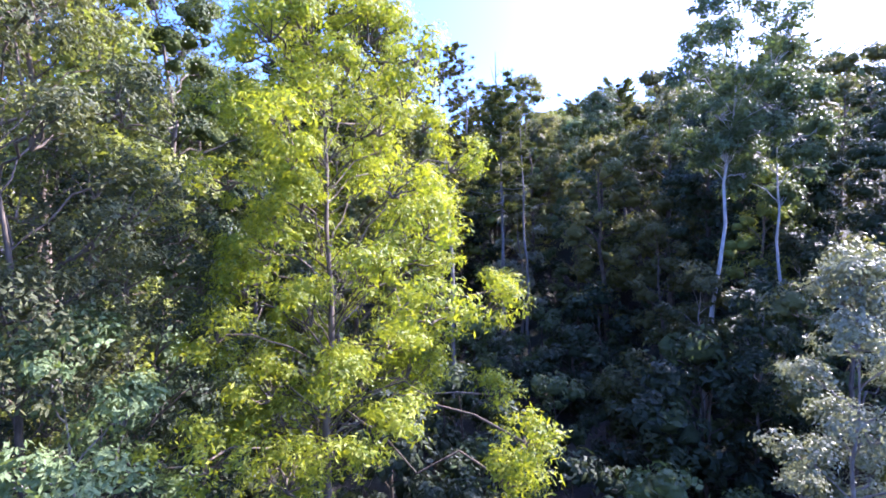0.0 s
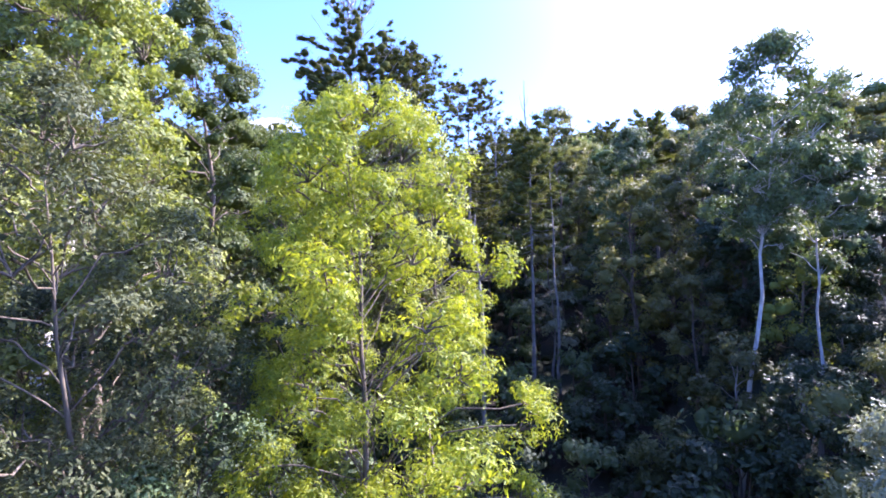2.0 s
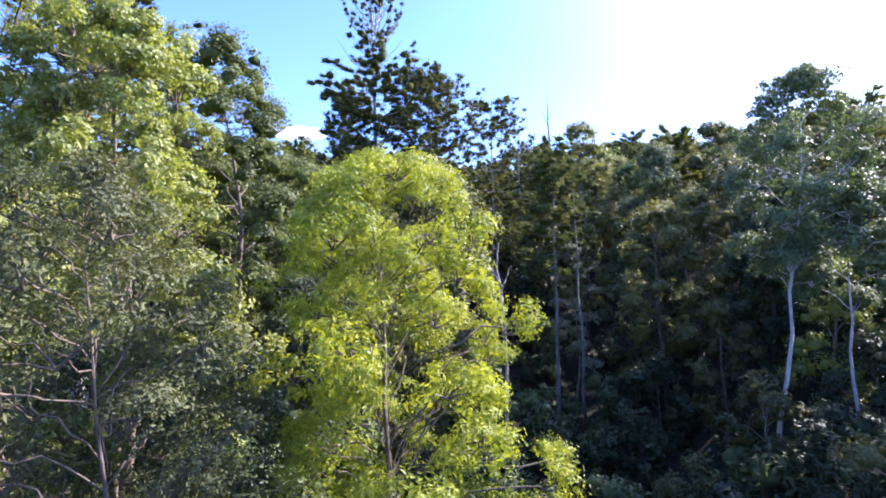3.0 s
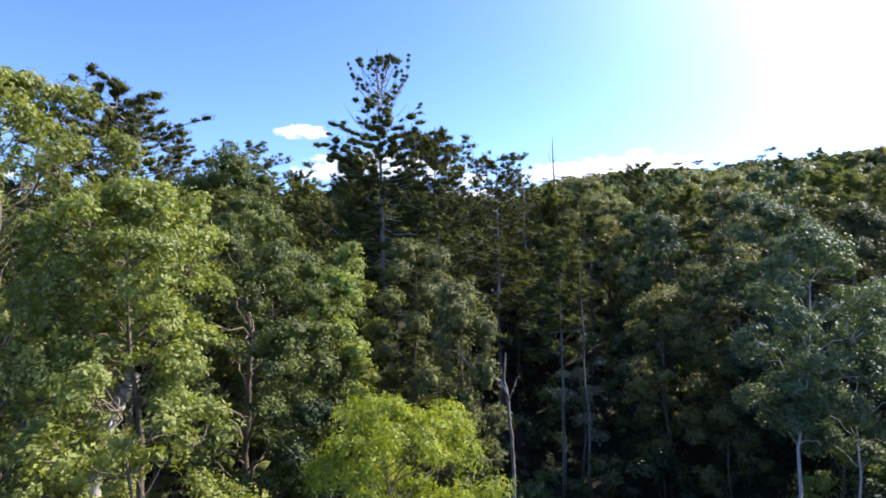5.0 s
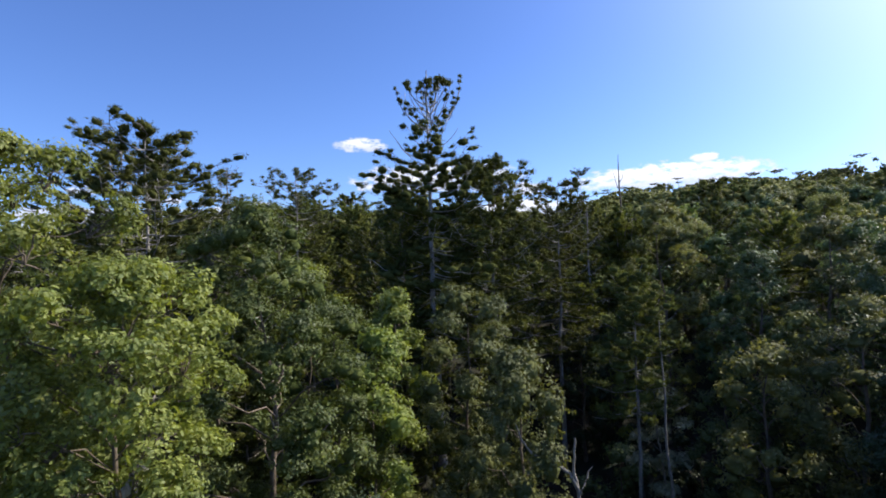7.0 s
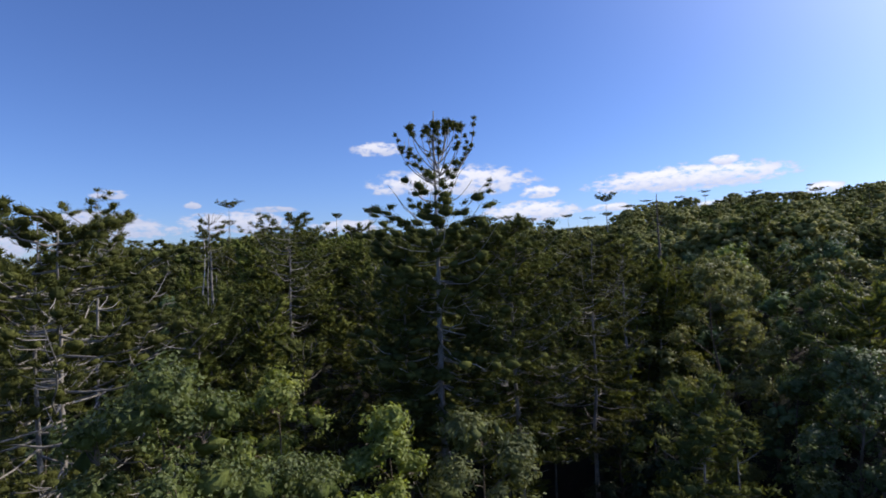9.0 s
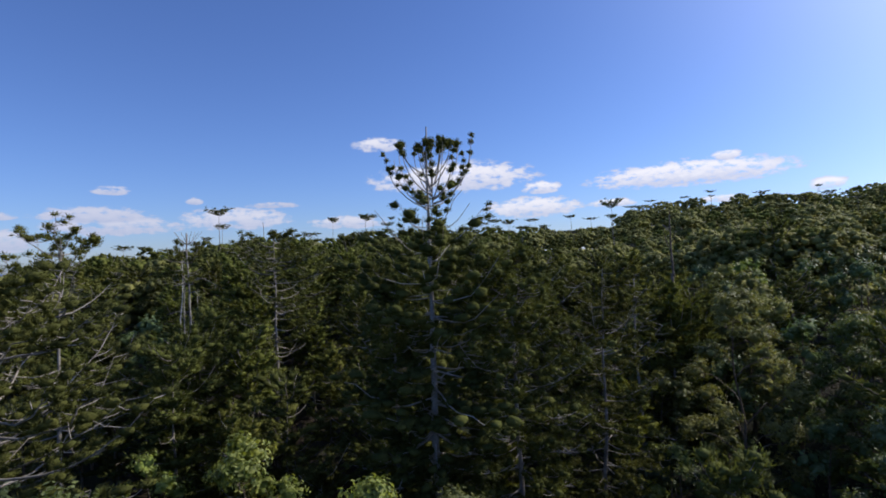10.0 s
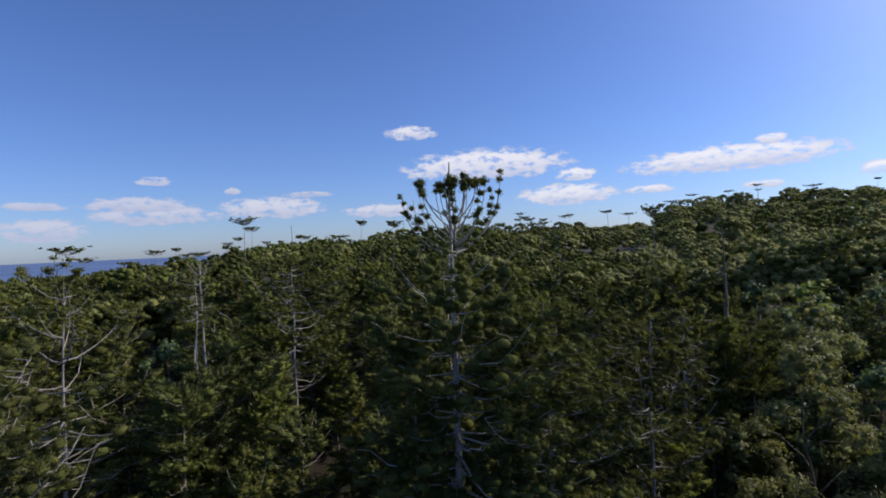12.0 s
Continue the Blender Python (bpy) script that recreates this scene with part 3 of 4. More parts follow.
hero(6.0, 8.4, 1, 7.4, "broadleaf_shrub", "tall shrub with pale glinting leaves", 1.5, 25, "pale", "grey",
     clear=0.15, trunk_r=0.08, clumps=170, leaves=26000, size=0.09, slim=0.45, clump_r=0.38, lobes=30, lobe_r=0.6, category="shrub", core=12, core_size=0.35)
hero(-12.7, 23.6, 2.5, 21.7, "broadleaf_tree", "tall green tree with billowing crown on the slope", 4.3, 26, "mid", "brown",
     clear=0.14, trunk_r=0.22, clumps=260, leaves=38000, size=0.155, slim=0.5, clump_r=0.75, lobes=44, lobe_r=1.25, top=0.6)
hero(-12.4, 30.2, 3, 16.8, "broadleaf_tree", "dense green tree with rounded leaf clumps", 3.8, 27, "mid", "brown",
     clear=0.10, trunk_r=0.2, clumps=170, leaves=24000, size=0.18, slim=0.5, clump_r=0.95, lobes=26)
hero(-11.6, 36.2, 2.4, 17.2, "broadleaf_tree", "yellow-green tree with open crown", 2.8, 28, "lime", "brown",
     clear=0.12, trunk_r=0.18, clumps=100, leaves=14000, size=0.24, slim=0.5, clump_r=0.9, lobes=20)
hero(-2.4, 28.8, 2.5, 14.9, "vine_draped_tree", "tree draped with hanging olive-green vines", 2.6, 29, "vine", "brown",
     clear=0.10, trunk_r=0.18, clumps=150, leaves=20000, size=0.20, clump_r=0.75, droop=1.0, top=0.35, flat=1.3, lobes=28)
hero(-6.4, 33.4, 2.5, 17.3, "vine_draped_tree", "flat-topped tree under a cloak of vines", 3.0, 30, "vine", "brown",
     clear=0.30, trunk_r=0.2, clumps=110, leaves=15000, size=0.22, clump_r=0.85, droop=0.9, top=0.3, lobes=22)
hero(-16.4, 34.4, 2, 19.2, "broadleaf_tree", "sunlit fresh green tree among dark pines", 3.2, 61, "lime", "brown",
     clear=0.25, trunk_r=0.16, clumps=80, leaves=9000, size=0.23, slim=0.5, clump_r=0.8, lobes=18)
hero(-9.6, 29.6, 1.5, 15.6, "broadleaf_tree", "fresh green tree with sunlit crown", 2.5, 62, "lime", "brown",
     clear=0.25, trunk_r=0.16, clumps=80, leaves=9000, size=0.22, slim=0.5, clump_r=0.8, lobes=18)
# the tall white-barked tree and its neighbours on the shady bank
hero(9.1, 19.6, 2, 17.2, "white_gum_tree", "tall pale-trunked tree with open glossy crown", 2.6, 31, "green", "white",
     clear=0.58, trunk_r=0.12, clumps=190, leaves=28000, size=0.14, slim=0.45, clump_r=0.50, limb=0.09, lean=(0.9, 0.6), lobes=26, lobe_r=0.85, rise=0.4, core=8)
hero(12.2, 20.2, 1.5, 13.6, "white_gum_tree", "slim white-trunked tree in the shade", 2.2, 32, "green", "white",
     clear=0.60, trunk_r=0.09, clumps=64, leaves=11000, size=0.14, clump_r=0.6, lobes=10)
hero(8.9, 20.0, 1, 6.4, "understorey_tree", "small forked tree with sparse glinting leaves", 1.5, 33, "grey", "grey",
     clear=0.5, trunk_r=0.09, clumps=36, leaves=4200, size=0.17, clump_r=0.5, lobes=12, lean=(0.3, 0))
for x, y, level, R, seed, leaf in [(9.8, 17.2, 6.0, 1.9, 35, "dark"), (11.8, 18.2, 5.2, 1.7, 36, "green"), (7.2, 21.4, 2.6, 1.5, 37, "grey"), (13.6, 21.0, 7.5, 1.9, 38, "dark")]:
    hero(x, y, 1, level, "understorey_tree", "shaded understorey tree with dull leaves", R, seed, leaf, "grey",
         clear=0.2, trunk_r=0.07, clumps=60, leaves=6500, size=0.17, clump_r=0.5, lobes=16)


# trees of the shady bank and the valley head; "dark" puts the hollow's shade into the leaf colour
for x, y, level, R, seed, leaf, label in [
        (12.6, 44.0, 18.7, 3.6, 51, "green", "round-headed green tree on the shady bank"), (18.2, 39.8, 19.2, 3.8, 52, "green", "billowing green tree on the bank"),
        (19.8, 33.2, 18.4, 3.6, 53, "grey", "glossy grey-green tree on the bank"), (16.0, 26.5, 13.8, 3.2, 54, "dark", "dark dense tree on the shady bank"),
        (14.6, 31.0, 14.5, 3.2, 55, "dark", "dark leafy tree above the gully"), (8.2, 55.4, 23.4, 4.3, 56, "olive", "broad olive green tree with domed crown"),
        (15.8, 57.0, 21.2, 4.0, 57, "mid", "broad green tree with domed crown"), (25.0, 63.5, 23.8, 3.8, 58, "olive", "big olive tree on the hillside"),
        (20.5, 48.5, 20.5, 3.8, 59, "green", "dense green tree on the hillside")]:
    hero(x, y, 2.2, level, "broadleaf_tree", label, R, seed, leaf, "brown",
         clear=0.12, trunk_r=0.2, clumps=170, leaves=17000, size=0.20, slim=0.48, clump_r=0.75, lobes=26, lobe_r=1.3, heart=0.46)
hero(5.2, 42.0, 1.5, 11.0, "broadleaf_tree", "tree with tiers of large pale drooping leaves", 2.3, 50, "pale", "grey",
     clear=0.3, trunk_r=0.12, clumps=50, leaves=3200, size=0.36, slim=0.4, clump_r=0.7, lobes=14, flat=0.4, droop=0.8, core=4)

# the great hoop pine over the gully head
x, y = -10.7, 46.0
g = float(height(x, y))
GREAT_TOP, GREAT_CLEAR = 34.6, 0.33


def great_h(level):
    """The crown's height share at a level."""
    low = g + (GREAT_TOP - g) * GREAT_CLEAR
    return (level - low) / (GREAT_TOP - low)


def great_by(levels, values):
    return lambda h: float(np.interp(h, [great_h(v) for v in levels], values))


great = pine("great_hoop_pine", "tall old hoop pine with candelabra top and bare pale branches", GREAT_TOP - g, 41, clear=GREAT_CLEAR, whorls=18,
             arms=lambda h: 7 if h < great_h(27.5) else 4, reach=5.2, trunk_r=0.38, needle=0.22, each=44, limb_parts=True, arm_r=0.045, cap=great_h(30.2),
             profile=great_by([13, 17, 22, 26, 28, 30.3], [0.75, 1.0, 1.02, 0.92, 0.62, 0.46]),
             lift=great_by([13, 19, 24, 28, 30.3], [-0.10, 0.06, 0.32, 0.65, 0.85]),
             bare=lambda h: 0.34 if h < great_h(27.5) else 0.62, tip=lambda h: 9 if h < great_h(27.5) else 5, stub=0.75,
             tuft_r=lambda h: 0.54 if h < great_h(27.0) else 0.34, bark="silver", dead=lambda h: 0.30 if h < great_h(27.2) else 0.45, spread=0.10,
             pad=0.62, uneven=0.35, crook=0.045, stretch=1.3, slim=0.18, dense=0.66)


def candelabra(tree, foot, top, seed):
    """The vase of thin rods that ends a great pine: each rod leaves the stem low, rises steeply and carries brushes at its end."""
    rng = np.random.default_rng(seed)
    centres, radii = [], []
    for k in range(28):
        outer = k < 9
        az = k * 2.4 + rng.normal(0, 0.2)
        r = rng.uniform(2.2, 3.0) if outer else 1.9 * math.sqrt(rng.uniform(0.01, 1))
        end = top - rng.uniform(0.3, 1.5) if outer else top - rng.uniform(0.2, 0.8) - 0.12 * r
        start = foot + rng.uniform(-0.6, 0.5) if outer else foot + rng.uniform(0.0, 1.5)
        t = np.linspace(0, 1, 9)
        out = r * (1 - (1 - t) ** 1.9)
        p = np.stack([out * math.cos(az), out * math.sin(az), start + (end - start) * t ** (1.5 if outer else 1.25)], 1)
        v, f = tube(p, np.linspace(0.045, 0.016, 9), 5)
        mesh_object("branch", v, [f], BARK["silver"], tree)
        for q in ([1.0, 0.91, 0.83, 0.74, 0.64] if outer else [1.0, 0.94]):
            if outer and rng.uniform() < 0.2:
                continue
            c = np.array([np.interp(q, t, p[:, i]) for i in range(3)]) + rng.normal(0, 0.10, 3)
            centres.append(c)
            radii.append(rng.uniform(0.15, 0.25) if outer else rng.uniform(0.22, 0.34))
    centres, radii = np.array(centres), np.array(radii)
    v, f = both(tufts(centres, radii, 60, rng, 0.20, 0.2, 0.85), hearts(centres, radii, rng, 0.85, 0.72, None, 1.0, 0.25))
    mesh_object("top_crown", v, f, LEAF["pine"], tree, "dark round brushes at the rod ends", True, HEART["pine"])


candelabra(great, 30.0 - g, 34.1 - g, 6)
stand(great, x, y, 2.6)

UMBRELLA = dict(wild=0.15, twig=True, lift=lambda h: float(np.interp(h, [0, 0.35, 0.5, 0.7, 0.85, 1.0], [0.03, 0.08, 0.42, 0.46, 0.36, 0.2])),
                profile=lambda h: float(np.interp(h, [0, 0.3, 0.6, 0.75, 0.9, 1.0], [0.9, 1.0, 1.08, 1.0, 0.72, 0.4])))
x, y = -22.5, 28.5
stand(pine("hoop_pine", "umbrella-crowned hoop pine with pale bare branches", tall(x, y, 26.7), 142, clear=0.30, whorls=10, arms=6, reach=5.2, arm_r=0.06,
           trunk_r=0.26, needle=0.20, each=50, tuft_r=0.31, bare=lambda h: 0.6 if h < 0.45 else 0.42, tip=11, dead=lambda h: 0.32 if h < 0.45 else 0.06,
           limb_parts=True, spread=0.11, pad=0.6, dense=0.66, slim=0.2, vary=0.5, crook=0.055, stretch=1.5, **UMBRELLA), x, y, 3)
x, y = -24.7, 29.3
stand(pine("hoop_pine", "hoop pine with flat dark crown and grey trunk", tall(x, y, 27.1), 143, clear=0.34, whorls=9, arms=6, reach=5.0, trunk_r=0.24, arm_r=0.06,
           needle=0.20, each=50, tuft_r=0.31, bare=lambda h: 0.6 if h < 0.45 else 0.42, tip=11, dead=lambda h: 0.32 if h < 0.45 else 0.06,
           limb_parts=True, spread=0.11, pad=0.6, dense=0.66, slim=0.2, vary=0.5, crook=0.055, stretch=1.5, **UMBRELLA), x, y, 2)
x, y = -6.0, 46.8
stand(pine("hoop_pine", "broad dark hoop pine with dense spreading crown", tall(x, y, 26.8), 45, clear=0.42, whorls=11, arms=8, reach=4.4, trunk_r=0.3,
           needle=0.27, each=32, tuft_r=0.40, bare=0.3, tip=14, pad=0.75, dense=0.52, dead=0.06, spread=0.12, vary=0.45, **UMBRELLA), x, y, 3.5)
x, y = -13.6, 46.6
stand(pine("hoop_pine", "dark hoop pine beside the great pine", tall(x, y, 24.6), 46, clear=0.35, whorls=11, arms=7, reach=4.2, trunk_r=0.25,
           needle=0.26, each=30, tuft_r=0.38, bare=0.25, tip=12, pad=0.75, dense=0.5, twig=True, dead=0.06, spread=0.12, vary=0.45), x, y, 3)
x, y = -1.2, 52.0
stand(pine("hoop_pine", "dark hoop pine with layered crown", tall(x, y, 25.4), 49, clear=0.40, whorls=10, arms=6, reach=4.2, trunk_r=0.25,
           needle=0.26, each=28, tuft_r=0.35, bare=0.3, tip=13, pad=0.75, dense=0.52, dead=0.08, spread=0.12, vary=0.45, **UMBRELLA), x, y, 3)
x, y = -33.2, 51.2
stand(pine("hoop_pine", "slim hoop pine with small sparse flat top", tall(x, y, 28.7), 40, clear=0.84, whorls=4, arms=6, reach=2.4, trunk_r=0.14,
           needle=0.26, each=32, tuft_r=0.28, bare=0.5, tip=4, dead=0.25, pad=0.5, twig=True, lift=lambda h: 0.1 + 0.2 * h, dense=0.52), x, y, 1.2)
FORKED = dict(UMBRELLA, lift=lambda h: float(np.interp(h, [0, 0.45, 0.6, 0.8, 1.0], [0.02, 0.1, 0.7, 1.1, 0.6])),
              profile=lambda h: float(np.interp(h, [0, 0.5, 0.75, 1.0], [1.0, 1.05, 0.8, 0.3])))
x, y = -36.9, 43.5
stand(pine("hoop_pine", "spreading hoop pine with pale forked branches", tall(x, y, 29.2), 47, clear=0.38, whorls=8, arms=5, reach=4.6, trunk_r=0.24, arm_r=0.06,
           needle=0.26, each=32, tuft_r=0.36, bare=lambda h: 0.5 if h < 0.5 else 0.72, tip=8, pad=0.6, dense=0.52, dead=0.15, spread=0.12, crook=0.04,
           leaf="pinelight", **FORKED), x, y, 3)
x, y = -29.9, 58.2
stand(pine("hoop_pine", "hoop pine with flat top over a long trunk", tall(x, y, 29.2), 48, clear=0.45, whorls=9, arms=6, reach=4.0, trunk_r=0.22, arm_r=0.05,
           needle=0.26, each=32, tuft_r=0.36, bare=0.55, tip=9, pad=0.55, dense=0.52, dead=lambda h: 0.5 if h < 0.65 else 0.05, spread=0.13, crook=0.05, **UMBRELLA), x, y, 2.5)
x, y = 3.4, 38.3
stand(pine("hoop_pine", "dark slender hoop pine in the gully shade", tall(x, y, 17.4), 44, clear=0.58, whorls=8, arms=6, reach=3.0, trunk_r=0.2,
           needle=0.30, each=36, tuft_r=0.5, bare=0.35, tip=4, leaf="pine"), x, y, 2)


# ==== dead wood ====
def dead_tree(label, H, trunk_r, seed, arms=8, reach=1.6, start=0.55, bark="white", lean=(0.0, 0.0), name="dead_tree"):
    """A bare standing stem with broken stubs."""
    rng = np.random.default_rng(seed)
    tree = thing(name, label, "dead tree", "dead trees")
    t = np.linspace(0, 1, 12)
    path = np.stack([lean[0] * t ** 2, lean[1] * t ** 2, t * H - (t == 0)], 1)
    path[1:, :2] += np.cumsum(rng.normal(0, 0.005 * H, (11, 2)), 0)
    v, f = tube(path, trunk_r * (1 - 0.75 * t), 8)
    mesh_object("trunk", v, [f], BARK[bark], tree)
    for _ in range(arms):
        h = rng.uniform(start, 0.99)
        a = np.array([np.interp(h, t, path[:, k]) for k in range(3)])
        az = rng.uniform(0, 6.28)
        L = reach * rng.uniform(0.4, 1.0) * (1.15 - 0.5 * h)
        b = a + np.array([math.cos(az) * L, math.sin(az) * L, L * rng.uniform(0.1, 0.8)])
        p = curve_path(a, b, -0.15, rng, 6)
        v, f = tube(p, np.linspace(max(0.02, trunk_r * (1 - 0.75 * h) * 0.45), 0.012, 6), 5)
        mesh_object("branch", v, [f], BARK[bark], tree)
    return tree


def stem(name, label, paths, bark="white"):
    """A dead tree of given limbs: (points, thick end, thin end), the first one its trunk."""
    tree = thing(name, label, "dead tree", "dead trees")
    rng = np.random.default_rng(3)
    for k, (points, r0, r1) in enumerate(paths):
        points = np.array(points, float)
        s = np.linspace(0, len(points) - 1, 6 * len(points))
        p = np.stack([np.interp(s, np.arange(len(points)), points[:, i]) for i in range(3)], 1)
        p = p + np.cumsum(rng.normal(0, 0.02, p.shape), 0) * [1, 1, 0.3]
        v, f = tube(p, np.linspace(r0, r1, len(p)), 8)
        mesh_object("branch" if k else "trunk", v, [f], BARK[bark], tree)
    return tree


x, y = -0.2, 26.75
g = float(height(x, y))
put(stem("dead_tree", "bleached dead tree with one long crooked limb", [
    ([(0, 0, -0.5), (0.05, 0, 5.3 - g), (0.0, 0.05, 9.0 - g), (-0.1, 0.05, 10.2 - g), (0.0, 0.1, 11.4 - g)], 0.11, 0.04),
    ([(-0.05, 0, 9.3 - g), (-0.4, 0, 9.95 - g), (-1.0, -0.05, 10.3 - g), (-1.9, -0.2, 10.7 - g), (-2.5, -0.3, 11.5 - g), (-2.7, -0.3, 12.0 - g)], 0.085, 0.02),
    ([(0.0, 0, 9.0 - g), (0.45, 0.1, 9.9 - g), (0.7, 0.2, 10.2 - g)], 0.05, 0.015)], "grey"), x, y)
x, y = -16.6, 20.4
TAKEN.append((-16.2, 20.0, 1.6))
g = float(height(x, y))
put(stem("broken_trunk", "thick broken pale trunk leaning among the leaves", [
    ([(-1.6, -0.4, -0.5), (-1.1, -0.2, 8.6 - g), (-0.4, -0.1, 10.1 - g), (0.2, 0.0, 11.0 - g), (0.75, 0.1, 12.0 - g)], 0.36, 0.26),
    ([(0.3, 0.1, 11.2 - g), (0.9, 0.3, 11.5 - g), (1.4, 0.2, 12.3 - g)], 0.07, 0.02),
    ([(-0.5, -0.1, 10.0 - g), (-0.9, -0.9, 10.2 - g), (-0.4, -1.6, 10.5 - g)], 0.06, 0.02),
    ([(-0.3, -0.2, 10.1 - g), (0.1, -0.8, 9.9 - g), (0.9, -1.0, 10.3 - g)], 0.05, 0.015)]), x, y)
x, y = -34.8, 53.2
g = float(height(x, y))
rays = [([(0, 0, 28.4 - g), (0.5 * math.cos(k * 0.8), 0.5 * math.sin(k * 0.8), 28.7 - g), (1.1 * math.cos(k * 0.8), 1.1 * math.sin(k * 0.8), 29.5 - g)], 0.035, 0.012) for k in range(8)]
put(stem("dead_tree", "tall pale dead trunk with a star of bare twigs", [
    ([(0, 0, -0.5), (0.1, 0, 18.0 - g), (0.02, 0.02, 24.0 - g), (0, 0, 29.4 - g)], 0.15, 0.05)] + rays + [
    ([(0.05, 0, 25.2 - g), (1.2, 0.3, 25.5 - g), (2.4, 0.5, 24.7 - g)], 0.05, 0.02), ([(0.05, 0, 24.3 - g), (0.8, -0.2, 24.4 - g), (1.4, -0.3, 23.8 - g)], 0.04, 0.015),
    ([(0.05, 0, 22.6 - g), (-0.9, -0.4, 22.7 - g), (-1.8, -0.6, 22.5 - g)], 0.05, 0.02)], "grey"), x, y)
x, y = -36.1, 53.0
put(dead_tree("thin bare dead trunk without branches", tall(x, y, 28.0), 0.12, 6, 1, 0.6), x, y)
x, y = 6.2, 69.0
g = float(height(x, y))
put(stem("dead_tree", "dark dead trunk with a bleached thin forked spire", [
    ([(0, 0, -0.5), (0.05, 0, 17.0 - g), (0.0, 0, 21.5 - g), (-0.1, 0, 24.0 - g)], 0.34, 0.15),
    ([(-0.1, 0, 23.8 - g), (-0.2, 0, 26.0 - g), (-0.25, 0, 28.5 - g), (-0.3, 0, 30.2 - g)], 0.12, 0.025),
    ([(-0.2, 0, 26.0 - g), (-0.6, 0.1, 27.2 - g), (-0.9, 0.1, 28.2 - g)], 0.05, 0.015),
    ([(-0.2, 0, 26.8 - g), (0.3, 0.1, 27.6 - g), (0.4, 0.1, 28.0 - g)], 0.04, 0.015),
    ([(0, 0, 22.0 - g), (-1.6, -0.2, 22.5 - g), (-3.2, -0.3, 22.6 - g), (-4.6, -0.3, 23.1 - g)], 0.14, 0.03),
    ([(0, 0, 22.4 - g), (1.3, 0.2, 22.5 - g), (2.6, 0.3, 22.2 - g)], 0.07, 0.02)], "brown"), x, y)
x, y = 5.3, 37.4
put(dead_tree("slim grey dead stem in the shade", tall(x, y, 14.8), 0.13, 9, 3, 1.6, 0.6, "grey"), x, y)
x, y = -72.3, 121.6
put(dead_tree("thin dead spike on the ridge", tall(x, y, 35.6), 0.2, 10, 2, 0.6, 0.7, "grey"), x, y)
x, y = 2.0, 62.0
put(dead_tree("bare grey dead treetop among the canopy", tall(x, y, 24.0), 0.2, 12, 10, 2.2, 0.8, "pine"), x, y)


# ==== forest kinds ====
SPOT = pose(0, 0, -500)
BROADS = [("green", "deep green rainforest tree with rounded crown"), ("dark", "dark green forest tree with dense crown"),
          ("olive", "olive green forest tree with broad crown"), ("lime", "yellow-green forest tree with leafy crown"),
          ("vine", "olive forest tree with vines on its crown"), ("dark", "shady forest tree with tall crown")]
PINES = [("pine", "dark hoop pine with feathery layered foliage", 9), ("pinelight", "hoop pine with fresh green brushes", 8),
         ("pine", "hoop pine with flat open crown", 7), ("pinelight", "bushy young hoop pine with layered arms", 9)]


